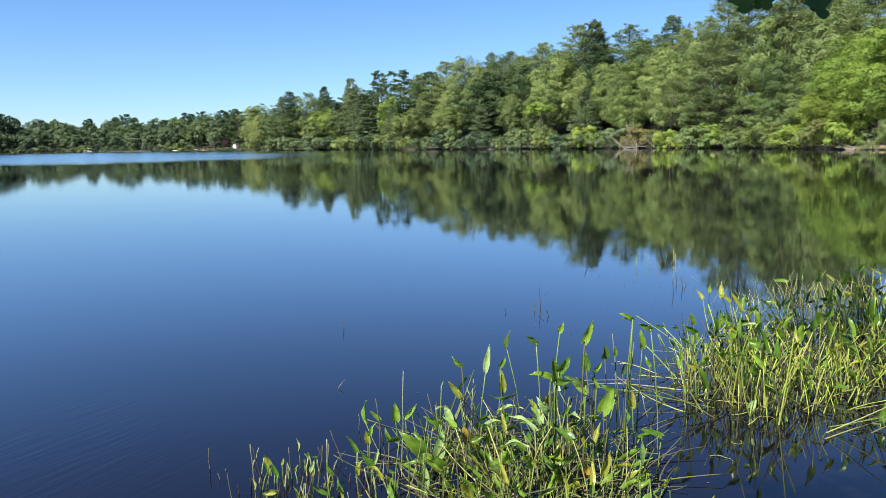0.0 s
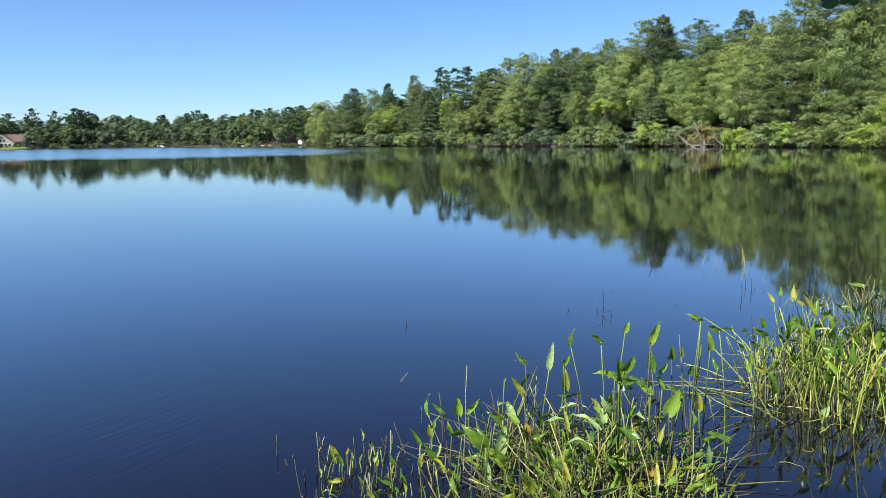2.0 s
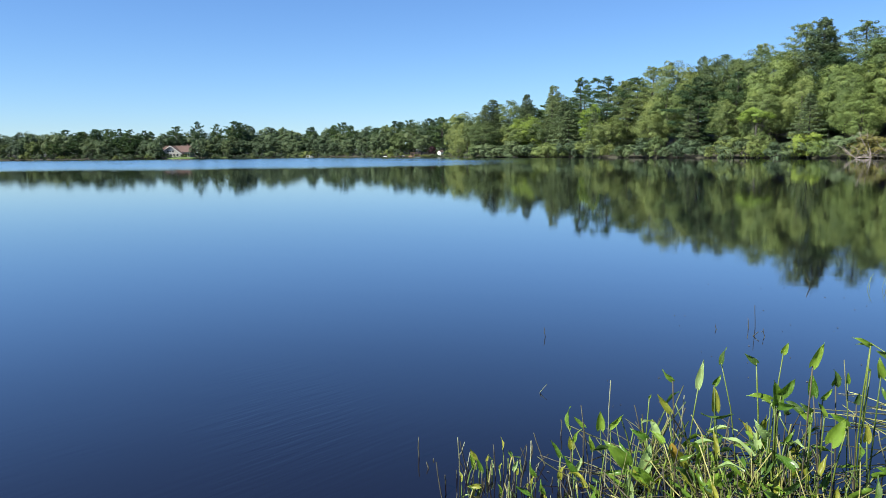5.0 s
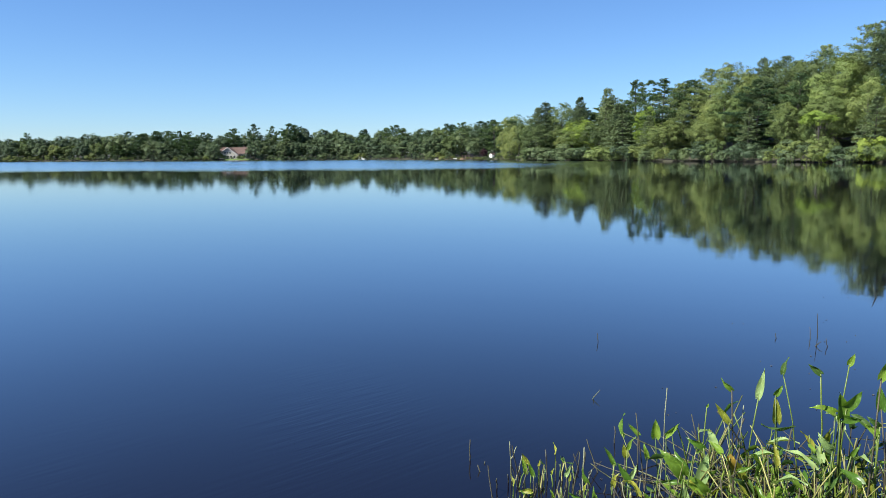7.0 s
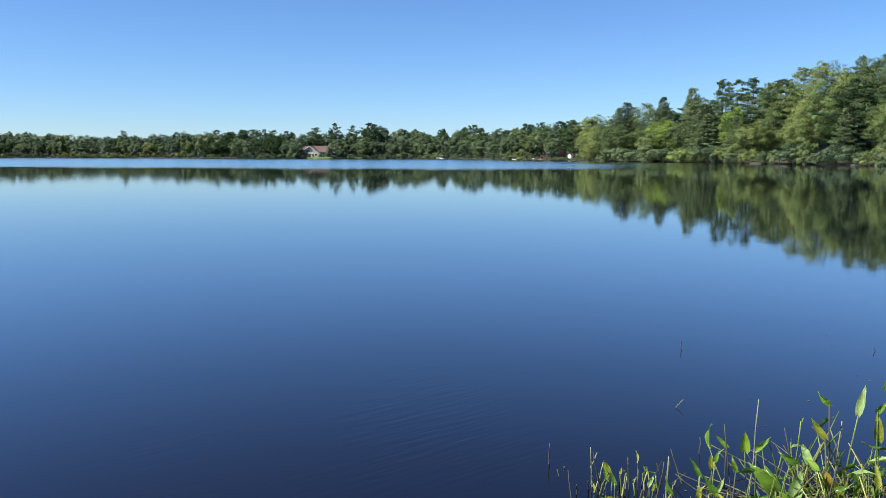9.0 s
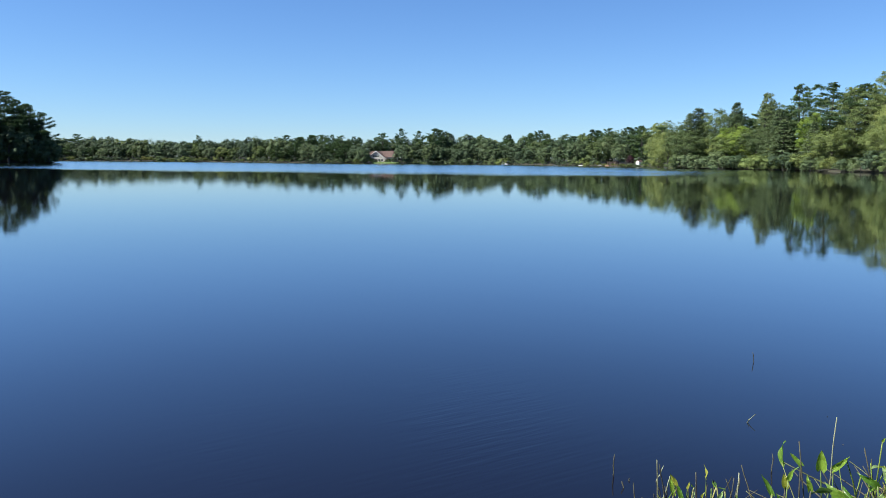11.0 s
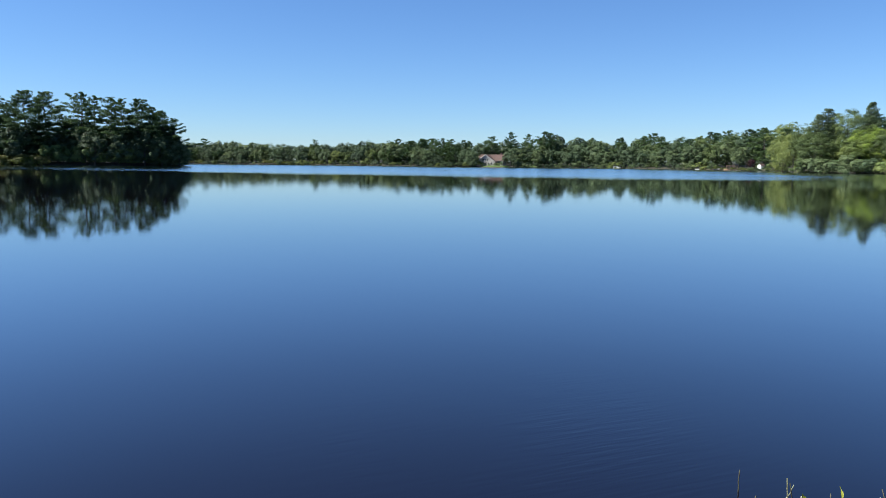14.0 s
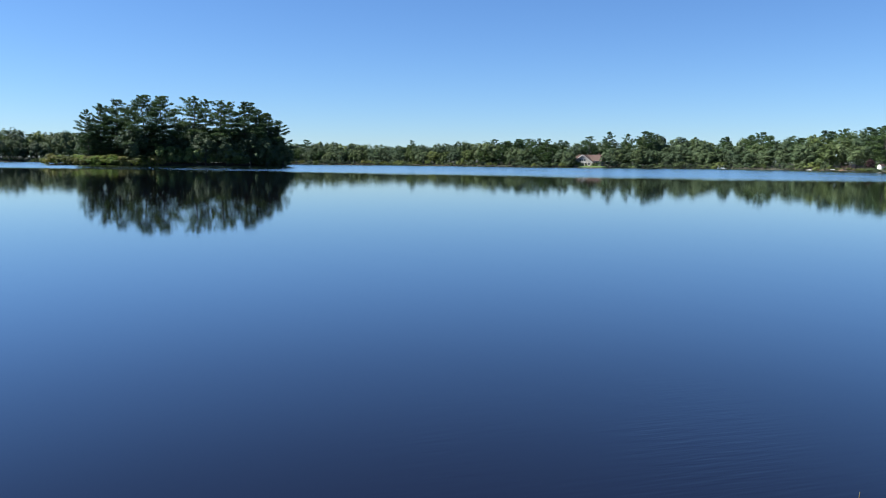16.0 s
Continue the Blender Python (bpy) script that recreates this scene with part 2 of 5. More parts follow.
def leaf_cards(rng, centres, normals, size, slim=0.6):
    """One small three-cornered leaf spray for each centre, facing along its normal."""
    n = len(centres)
    normals = normals / (np.linalg.norm(normals, axis=1)[:, None] + 1e-9)
    u = np.cross(normals, rng.normal(size=(n, 3)))
    u /= np.linalg.norm(u, axis=1)[:, None] + 1e-9
    w = np.cross(normals, u)
    s = (size * rng.uniform(0.6, 1.4, n))[:, None]
    k = rng.uniform(0.7, 1.3, (n, 3))
    verts = np.stack([centres - u * s * k[:, :1], centres + u * s * 0.6 + w * s * slim * k[:, 1:2], centres + u * s * k[:, 2:] * 0.7 - w * s * slim], 1).reshape(-1, 3)
    return verts, np.arange(3 * n).reshape(n, 3)


def at(left, far):
    """The place that lies far metres off and left degrees left of the y axis."""
    return -math.sin(radians(left)) * far, math.cos(radians(left)) * far


# ---------------------------------------------------------------- lake, ground
SHORE = ((-60, 30), (-45, 65), (-35, 88), (-30, 97), (-25, 112), (-20, 126), (-15, 137), (-10, 147), (-5, 159), (0, 176), (5, 198), (10, 214), (13, 222), (13.6, 260),
         (15, 285), (20, 330), (25, 395), (30, 410), (35, 405), (40, 430), (50, 480), (58, 520), (66, 560), (75, 600))


def shore_distance(left):
    return float(np.interp(left, [s[0] for s in SHORE], [s[1] for s in SHORE]))


outline = [Vector((60, -2)), Vector((8, 1.2)), Vector((1.2, 1.0)), Vector((-1.0, 0.5)), Vector((-4, -2.2)), Vector((-14, -7)), Vector((-100, -30)), Vector((-250, -25)), Vector((-420, 20)), Vector((-560, 90))]
outline += [Vector(at(*s)) for s in SHORE]
LAKE = Vector((-60, 120))
turns = sorted((math.atan2(o.y - LAKE.y, o.x - LAKE.x), (o - LAKE).length) for o in outline)
t_a, t_r = np.array([t[0] for t in turns]), np.array([t[1] for t in turns])
t_x, t_y = t_r * np.cos(t_a), t_r * np.sin(t_a)
ring_xy = []
for i in range(len(turns)):
    j = (i + 1) % len(turns)
    a, b = np.array([t_x[i], t_y[i]]), np.array([t_x[j], t_y[j]])
    n = max(2, min(60, int(np.linalg.norm(b - a) / 2.5)))
    ring_xy += [a + (b - a) * k / n for k in range(n)]
ring_xy = np.array(ring_xy)
OFFSETS = (-60, -12, -4, -1, -0.3, 0, 0.25, 0.8, 2, 5, 10, 18, 30, 50, 90, 200, 500, 1200, 3000)
ground_v = []
for q in ring_xy:
    r = float(np.linalg.norm(q))
    u = q / r
    x, y = q + np.array(LAKE)
    near = math.hypot(x, y)
    left = math.degrees(math.atan2(-x, y))
    wooded_hill = float(np.interp(left, (-70, -50, 5, 13, 16), (0.05, 0.2, 0.17, 0.08, 0.03)))
    wander = 0.0 if near < 40 else 1.6 * noise.noise(Vector((x * 0.11, y * 0.11, 0.3))) + 0.6 * noise.noise(Vector((x * 0.5, y * 0.5, 4)))
    for d in OFFSETS:
        e = max(d, -r * 0.9)
        px, py = np.array(LAKE) + u * (r + e + wander)
        if d <= 0:
            z = max(-1.5, d * 0.25)
        else:
            z = min(0.3, d * 0.9) + wooded_hill * min(max(d - 2, 0), 50) + 0.02 * min(max(d - 2, 0), 90)
            z += min(d, 6) * 0.06 * noise.noise(Vector((px * 0.12, py * 0.12, 1)))
        ground_v.append((px, py, z))
n_o, n_r = len(OFFSETS), len(ring_xy)
ground_f = [(i * n_o + k, ((i + 1) % n_r) * n_o + k, ((i + 1) % n_r) * n_o + k + 1, i * n_o + k + 1) for i in range(n_r) for k in range(n_o - 1)]
ground_f.append(tuple(i * n_o for i in range(n_r))[::-1])
ground_me = from_faces("ground", ground_v, [f[::-1] for f in ground_f], EARTH, True)
ground = tagged(new("ground", ground_me), "dark earthen lake bank rising into wooded hills", "ground", kind="structure")

water_v = [(x, y, 0.0) for x, y in ((-900, -60), (250, -60), (250, 800), (-900, 800))]
water = tagged(new("water", from_faces("water", water_v, [(0, 1, 2, 3)], WATER)), "still dark blue pond water mirroring sky and trees", "water", kind="structure")

from mathutils.bvhtree import BVHTree
isl_v, isl_f = [(0, 0, 1.1)], []
ISLE = Vector(at(65.6, 268))
isl_turn = radians(65.6)
for j, (s, z) in enumerate(((0.5, 1.0), (0.85, 0.6), (0.97, 0.3), (1.0, -0.02), (1.1, -1.2))):
    for i in range(48):
        a = 2 * math.pi * i / 48
        k = 1 + 0.06 * noise.noise(Vector((math.cos(a) * 2, math.sin(a) * 2, 0)))
        x, y = 38.5 * s * k * math.cos(a), 13 * s * k * math.sin(a)
        isl_v.append((x, y, z))
for i in range(48):
    isl_f.append((0, 1 + i, 1 + (i + 1) % 48))
    for j in range(4):
        isl_f.append((1 + j * 48 + i, 1 + (j + 1) * 48 + i, 1 + (j + 1) * 48 + (i + 1) % 48, 1 + j * 48 + (i + 1) % 48))
island = tagged(new("island_ground", from_faces("island_ground", isl_v, isl_f, EARTH, True)), "low dark earth island in the pond", "island", kind="structure")
island.matrix_world = pose(ISLE.x, ISLE.y, 0, 0, 0, 65.6)
isl_world = [island.matrix_world @ Vector(v) for v in isl_v]
soil = [BVHTree.FromPolygons([Vector(v) for v in ground_v], [f[::-1] for f in ground_f]), BVHTree.FromPolygons(isl_world, isl_f)]


def soil_z(x, y):
    hits = [t.ray_cast(Vector((x, y, 400)), Vector((0, 0, -1)))[0] for t in soil]
    return max([h.z for h in hits if h] or [0.0])


# ---------------------------------------------------------------- tree kinds
def broadleaf(rng, tall, wide, lobes, clumps, leaves, leaf, mat, low=0.12, slim=0.6, droop=0.0, fill=0.12, dome=0.72):
    """Trunk with limbs; a crown of uneven lobes, each covered with domed leaf clumps and dark gaps between them."""
    half = tall * (0.5 - low * 0.5)
    middle = np.array([0, 0, tall - half])
    spread = np.array([wide / 2, wide / 2, half])
    high = np.linspace(-0.75, 0.88, lobes)
    flat = np.sqrt(np.clip(1 - high ** 2, 0.04, 1))
    swing = np.arange(lobes) * 2.4 + rng.uniform(0, 6.28) + rng.normal(size=lobes) * 0.35
    d = np.stack([np.cos(swing) * flat, np.sin(swing) * flat, high], 1)
    core = middle + d * spread * rng.uniform(0.48, 0.66, (lobes, 1))
    size = rng.uniform(0.42, 0.56, lobes)
    pos, nor, feet = [], [], []
    for k in range(lobes):
        v = rng.normal(size=(clumps * 2, 3)) + d[k] * 0.7 + np.array([0, 0, 0.25])
        v /= np.linalg.norm(v, axis=1)[:, None]
        v = v[v[:, 2] > -0.55][:clumps]
        bulk = spread.copy()
        bulk[2] = min(bulk[2], bulk[0] * 1.15)
        c = core[k] + v * bulk * size[k] * rng.uniform(0.78, 1.08, (len(v), 1))
        feet.append(core[k])
        pad = wide / 2 * size[k] * 0.40 * rng.uniform(0.6, 1.45, len(v))
        for q in range(len(v)):
            w = rng.normal(size=(leaves, 3)) + v[q] * 0.75 + np.array([0, 0, 0.45])
            w /= np.linalg.norm(w, axis=1)[:, None]
            pos.append(c[q] + w * np.array([1.1, 1.1, dome]) * pad[q] * rng.uniform(0.72, 1.08, (leaves, 1)) - np.array([0, 0, droop]) * rng.uniform(0, 1, (leaves, 1)))
            nor.append(w * 0.9 + v[q] * 0.35 + np.array([0, 0, 0.25]) + rng.normal(size=(leaves, 3)) * 0.27)
        n = int(clumps * leaves * fill)
        w = rng.normal(size=(n, 3))
        w /= np.linalg.norm(w, axis=1)[:, None]
        pos.append(core[k] + w * bulk * size[k] * rng.uniform(0.2, 0.8, (n, 1)))
        nor.append(rng.normal(size=(n, 3)) + d[k])
    pos = np.concatenate(pos)
    pos[:, 2] = np.where(pos[:, 2] > middle[2], middle[2] + (pos[:, 2] - middle[2]) * (tall - middle[2]) / (np.quantile(pos[:, 2], 0.9995) - middle[2]), pos[:, 2])
    pos[:, :2] *= wide / 2 / np.quantile(np.abs(pos[:, :2]), 0.995)
    pos[:, 2] = np.maximum(pos[:, 2], (0.12 if tall > 5 else -0.25) + 0.3 * rng.random(len(pos)))
    crown = leaf_cards(rng, pos, np.concatenate(nor), leaf, slim)
    bend = rng.normal(size=2) * 0.03 * tall
    r0 = tall * 0.016
    spine = np.array([[0, 0, -0.5], [bend[0] * 0.2, bend[1] * 0.2, tall * 0.25], [bend[0], bend[1], tall * 0.55], [bend[0] * 0.6, bend[1] * 0.6, tall * 0.85]])
    tubes = [tube(spine, [r0 * 1.3, r0, r0 * 0.6, r0 * 0.15])]
    for foot in feet:
        f = rng.uniform(0.2, 0.6)
        start = np.array([np.interp(f, (0, .25, .55, .85), spine[:, i]) for i in range(3)])
        start[2] = min(start[2], foot[2])
        mid = (start + foot) / 2 + np.array([0, 0, 0.05 * tall])
        tubes.append(tube(np.array([start, mid, foot]), [r0 * 0.42, r0 * 0.28, r0 * 0.1], 5))
    return [("trunk", from_faces("trunk", *joined(tubes), BARK)), ("crown", from_faces("crown", *crown, mat))]


def conifer(rng, tall, reach, bare, whorl, cards, leaf, mat, full=4.5, sharp=0.75, low=0.7, rise=(-0.05, 0.7), ragged=0.3, plate=0.26, thick=0.16, gaps=0.12, per=2.2, wood=None, slim=0.3, twigs=0.5, boughs=(3, 6)):
    """A straight trunk with separate tiers of boughs; each bough carries a flat, upturned fan of needle tufts.
    full: metres below the top at which the boughs reach their length."""
    r0 = tall * 0.0105
    sway = rng.normal(size=4) * 0.012 * tall
    spine = np.array([[0, 0, -0.5], [sway[0], sway[1], tall * 0.4], [sway[2], sway[3], tall * 0.75], [sway[2] * 0.7, sway[3] * 0.7, tall * 0.985]])
    tubes = [tube(spine, [r0 * 1.3, r0, r0 * 0.55, r0 * 0.12], 7)]
    pos, nor = [], []
    z = tall * bare
    lop, lop_way = rng.uniform(0.0, 0.4), rng.uniform(0, 6.28)
    while z < tall - 0.5:
        f = (z - tall * bare) / (tall * (1 - bare))
        span = reach * min(1.0, (tall - z) / full) ** sharp * (low + (1 - low) * min(1, f * 2.5)) + 0.2
        n = int(rng.integers(*boughs))
        a0 = rng.uniform(0, 6.28)
        trunk = np.array([np.interp(z, spine[:, 2], spine[:, 0]), np.interp(z, spine[:, 2], spine[:, 1]), 0])
        up = rise[0] + (rise[1] - rise[0]) * f ** 2.2
        for k in range(n):
            if rng.random() < gaps and span > 1.0:
                continue
            a = a0 + 6.28 * k / n + rng.uniform(-0.4, 0.4)
            ln = span * rng.uniform(1 - ragged, 1 + ragged * 0.6) * (1 + lop * math.cos(a - lop_way))
            out, side = np.array([math.cos(a), math.sin(a), 0]), np.array([-math.sin(a), math.cos(a), 0])
            lift = up + rng.normal() * 0.09
            foot = trunk + np.array([0, 0, z + rng.uniform(-0.3, 0.3) * whorl])
            curve = lambda s: foot + out * ln * s + np.array([0, 0, ln * (lift * s + 0.10 * s * s)])
            if ln > twigs:
                tubes.append(tube(np.array([curve(0), curve(0.5), curve(0.97)]), [r0 * 0.26 * (1 - 0.6 * f), r0 * 0.17 * (1 - 0.6 * f), 0.012], 4))
            for q in range(max(3, int(ln * per))):
                s = 1.04 - 0.72 * rng.random() ** 1.3
                width = plate * ln * (1.15 - 0.75 * s) + 0.18
                m = max(3, int(cards * rng.uniform(0.7, 1.3)))
                c = curve(s) + side * rng.uniform(-1, 1) * width * 1.5
                v = rng.normal(size=(m, 3))
                v /= np.linalg.norm(v, axis=1)[:, None]
                puff = (0.22 + 0.14 * ln) * rng.uniform(0.6, 1.2)
                pos.append(c + v * np.array([puff, puff, thick + 0.22 * puff]) * rng.uniform(0.4, 1.0, (m, 1)) + np.array([0, 0, 0.1]))
                nor.append(v * 0.7 + np.array([0, 0, 0.8]) + rng.normal(size=(m, 3)) * 0.4)
        z += whorl * rng.uniform(0.65, 1.35) * (0.55 + 0.45 * min(1, (tall - z) / full))
    m = 40
    f = rng.uniform(0, 1, m)
    pos.append(spine[3] * np.array([1, 1, 0]) + np.stack([rng.normal(size=m) * 0.10 * (1.6 - f), rng.normal(size=m) * 0.10 * (1.6 - f), tall - 1.1 + 1.1 * f], 1))
    nor.append(rng.normal(size=(m, 3)))
    pos = np.concatenate(pos)
    pos[:, 2] = np.minimum(pos[:, 2], tall)
    crown = leaf_cards(rng, pos, np.concatenate(nor), leaf, slim)
    return [("trunk", from_faces("trunk", *joined(tubes), wood or BARK)), ("crown", from_faces("crown", *crown, mat))]


def rng_of(seed):
    return np.random.default_rng(seed)


KINDS = {
    "oak": (13.0, [broadleaf(rng_of(s), 13, 10, 11, 17, 98, 0.125, OAK_LEAF, low=0.02) for s in (1, 2, 3, 4, 5)], "oak_tree", "leafy green oak tree with a rounded crown"),
    "redoak": (13.0, [broadleaf(rng_of(s), 13, 10, 11, 17, 98, 0.125, DIMMED_OAK_LEAF, low=0.02) for s in (6, 7, 8)], "red_oak_tree", "dark green oak tree with a dense crown"),
    "maple": (13.0, [broadleaf(rng_of(s), 13, 10, 12, 18, 130, 0.105, BRIGHT_LEAF, low=0.03) for s in (11, 12, 13)], "maple_tree", "bright yellow-green maple tree reaching over the water"),
    "ash": (13.0, [broadleaf(rng_of(s), 13, 8.5, 10, 15, 92, 0.12, GREY_LEAF, low=0.02) for s in (14, 15)], "ash_tree", "pale grey-green ash tree with a loose crown"),
    "birch": (12.0, [broadleaf(rng_of(s), 12, 7.0, 9, 13, 90, 0.12, BRIGHT_LEAF, low=0.05) for s in (16, 17)], "birch_tree", "slim light green birch tree"),
    "willow": (6.0, [broadleaf(rng_of(s), 6, 5.5, 7, 10, 66, 0.125, GREY_LEAF, low=0.02, slim=0.35, droop=0.3) for s in (21, 22)], "willow_shrub", "pale grey-green willow shrub at the waterline"),
    "shrub": (3.5, [broadleaf(rng_of(s), 3.5, 4.6, 6, 10, 52, 0.12, m, low=0.02) for s, m in ((31, OAK_LEAF), (32, DIMMED_OAK_LEAF), (33, GREY_LEAF), (34, DIMMED_OAK_LEAF), (35, OAK_LEAF))], "shore_shrub", "dense green shrub hanging over the waterline"),
    # the same shrub in the shade-darkened leaf colours, for the dimmer end
    "shade_shrub": (3.5, [broadleaf(rng_of(s), 3.5, 4.6, 6, 10, 52, 0.12, m, low=0.02) for s, m in ((43, DIMMED_OAK_LEAF), (44, FAR_LEAF), (45, FAR_LEAF))], "shore_shrub", "dark green shrub hanging over the waterline"),
    "rust": (3.0, [broadleaf(rng_of(s), 3.0, 4.8, 6, 8, 46, 0.14, RUST_LEAF, low=0.0) for s in (36, 37)], "browning_shrub", "low yellow-brown shrub beside the water"),
    "plum": (6.0, [broadleaf(rng_of(41), 6, 5, 7, 7, 40, 0.22, RED_LEAF)], "plum_tree", "dark purple-leaved ornamental tree beside a shed"),
    "maple_low": (4.5, [broadleaf(rng_of(s), 4.5, 5.5, 7, 9, 60, 0.14, BRIGHT_LEAF, low=0.03) for s in (38, 39)], "alder_shrub", "bright green alder shrub leaning over the water"),
    "pine": (20.0, [conifer(rng_of(s), 20, 4.7, 0.03, 0.72, 17, 0.29, SUNLIT_NEEDLES, full=10.0, sharp=0.8, ragged=0.38, thick=0.2, slim=0.15, per=3.4, gaps=0.03) for s in (51, 52, 53, 54, 55)], "white_pine_tree", "tall white pine with layered branches"),
    "darkpine": (20.0, [conifer(rng_of(s), 20, 5.6, 0.04, 1.05, 17, 0.40, NEEDLES, full=9.0, sharp=0.85, gaps=0.05, ragged=0.45, rise=(-0.1, 0.6), thick=0.15, per=3.1, slim=0.18) for s in (56, 57, 58, 59, 60)], "pitch_pine_tree", "pine with shade-darkened needles and layered branches"),
    "spruce": (19.0, [conifer(rng_of(s), 19, 3.9, 0.05, 0.5, 16, 0.23, SPRUCE_NEEDLES, full=11.0, sharp=0.8, rise=(-0.15, 0.45), thick=0.2, per=2.8, slim=0.3, gaps=0.05, ragged=0.22) for s in (61, 62, 63)], "spruce_tree", "narrow grey-green spruce tree"),
    "fir": (14.0, [conifer(rng_of(s), 14, 4.2, 0.03, 0.52, 18, 0.22, SPRUCE_NEEDLES, full=11.0, sharp=0.9, low=0.95, rise=(-0.22, 0.3), slim=0.4, gaps=0.04, ragged=0.2) for s in (71, 73)], "fir_tree", "broad cone-shaped fir tree with drooping tiers"),
    "deadspruce": (19.0, [conifer(rng_of(72), 19, 2.6, 0.15, 0.6, 4, 0.15, RUST_LEAF, full=11.0, per=1.2, wood=DEAD_WOOD, twigs=0.3)], "dying_spruce_tree", "thin half-dead spruce with brown needles"),
}
FAR_KINDS = {
    # far and island crowns use the leaf colours darkened for haze and shade
    "oak": [broadleaf(rng_of(s), 13, 10.5, 9, 12, 28, 0.34, FAR_LEAF, low=0.0, dome=0.95) for s in (101, 102, 103, 105)],
    "ash": [broadleaf(rng_of(s), 13, 9.5, 9, 12, 34, 0.31, DIMMED_OAK_LEAF, low=0.0, dome=0.95) for s in (104, 106)],
    "darkpine": [conifer(rng_of(s), 20, 5.2, 0.06, 1.2, 9, 0.55, NEEDLES, full=8.0, sharp=0.8, ragged=0.4, thick=0.3, twigs=3.0) for s in (154, 155, 156)],
    "willow": [broadleaf(rng_of(s), 6, 5.5, 6, 7, 34, 0.24, FAR_LEAF, low=0.0, droop=0.3) for s in (121,)],
    "shrub": [broadleaf(rng_of(s), 3.5, 4.6, 5, 6, 30, 0.22, m, low=0.0) for s, m in ((131, DIMMED_OAK_LEAF), (132, FAR_LEAF))],
    "rust": [broadleaf(rng_of(s), 3.0, 4.8, 5, 6, 30, 0.22, RUST_LEAF, low=0.0) for s in (136,)],
}
pick = random.Random(7)


ISLAND = "trees on the island"


def grow(kind, left, far, top, wide=1.0, group="trees on the wooded shore"):
    """A tree far metres off, left degrees to the left, its top that high above the water."""
    x, y = at(left, far)
    z = soil_z(x, y)
    nominal, shapes, name, label = KINDS[kind]
    if (far > 280 or (group == ISLAND and kind == "oak")) and kind in FAR_KINDS:
        shapes = FAR_KINDS[kind]
    tall = max(top - z, 1.0)
    k = tall / nominal
    w = wide * (0.55 * k + 0.55) if kind not in ("shrub", "shade_shrub", "rust", "willow", "maple_low") else wide * k
    root = new(name)
    root.empty_display_size = 0.3
    root.matrix_world = pose(x, y, z, 0, 0, pick.uniform(0, 360)) @ Matrix.Diagonal((w, w, k, 1))
    for part_name, me in pick.choice(shapes):
        ob = new(part_name, me)
        ob.parent = root
    return tagged(root, label, "shrub" if "shrub" in name else "tree", group)


# ---- the wooded shore: tall trees of the skyline
grow('spruce', 11.9, 228, 16.0, 1.00)
grow('spruce', 11.3, 229, 17.6, 1.10)
grow('redoak', 10.1, 230, 17.4, 0.90)
grow('spruce', 8.7, 220, 18.2, 0.90)
grow('redoak', 9.3, 215, 9.7, 1.00)
grow('redoak', 12.6, 230, 13.5, 0.85)
grow('redoak', 13.3, 236, 11.5, 0.80)
grow('maple', 8.6, 216, 12.2, 1.00)
grow('birch', 4.0, 202, 14.0, 0.80)
grow('redoak', 12.0, 222, 10.5, 1.00)
grow('redoak', 7.4, 212, 11.5, 1.00)
grow('redoak', 2.6, 194, 10.5, 1.00)
grow('redoak', 13.9, 262, 12.5, 0.90)
grow('spruce', 6.9, 218, 20.4, 1.00)
grow('fir', 5.9, 207, 15.3, 1.10)
grow('darkpine', 4.7, 215, 21.9, 1.00)
grow('fir', 5.6, 204, 12.2, 1.20)
grow('darkpine', 2.8, 208, 21.4, 1.00)
grow('pine', 1.6, 203, 19.7, 0.80)
grow('darkpine', 0.7, 203, 20.5, 1.08)
grow('pine', -0.4, 197, 22.4, 1.08)
grow('redoak', -2.2, 188, 22.9, 1.00)
grow('oak', -1.6, 183, 17.4, 0.80)
grow('spruce', -3.9, 193, 24.1, 0.81)
grow('redoak', -5.2, 181, 22.6, 1.10)
grow('redoak', -6.9, 179, 23.2, 1.00)
grow('pine', -7.6, 187, 25.2, 1.08)
grow('oak', -8.5, 166, 20.3, 1.00)
grow('pine', -10.6, 176, 27.7, 1.35)
grow('spruce', -11.6, 172, 27.8, 1.22)
grow('spruce', -12.1, 173, 25.4, 0.94)
grow('oak', -13.5, 156, 17.5, 1.10)
grow('pine', -13.9, 169, 26.1, 1.22)
grow('pine', -15.0, 169, 22.7, 1.08)
grow('pine', -16.0, 171, 23.7, 0.94)
grow('spruce', -17.1, 166, 27.0, 1.22)
grow('deadspruce', -18.2, 162, 24.7, 0.70)
grow('pine', -19.5, 153, 24.2, 1.22)
grow('pine', -20.6, 134, 24.4, 1.10)
grow('pine', -21.9, 131, 25.6, 1.15)
grow('pine', -24.6, 135, 25.8, 1.10)
grow('pine', -26.0, 135, 26.8, 1.10)
grow('pine', -27.7, 134, 24.9, 1.10)
grow('pine', -29.5, 123, 21.7, 1.00)
grow('oak', -16.6, 147, 18.8, 1.00)
grow('oak', -18.0, 142, 16.5, 1.00)
grow('ash', -10.2, 157, 15.1, 1.00)
grow('maple', -29.2, 107, 14.2, 1.05)
grow('ash', -26.4, 113, 10.4, 1.00)
grow('maple', -30.2, 102, 11.9, 1.10)
grow('maple', -27.4, 109, 9.3, 0.90)
grow('oak', -23.9, 121, 9.2, 0.90)
grow('willow', -24.1, 115, 5.3, 0.80)
grow('maple_low', -22.7, 117.5, 2.8, 1.00)
grow('maple', -31.3, 101, 14.7, 1.20)

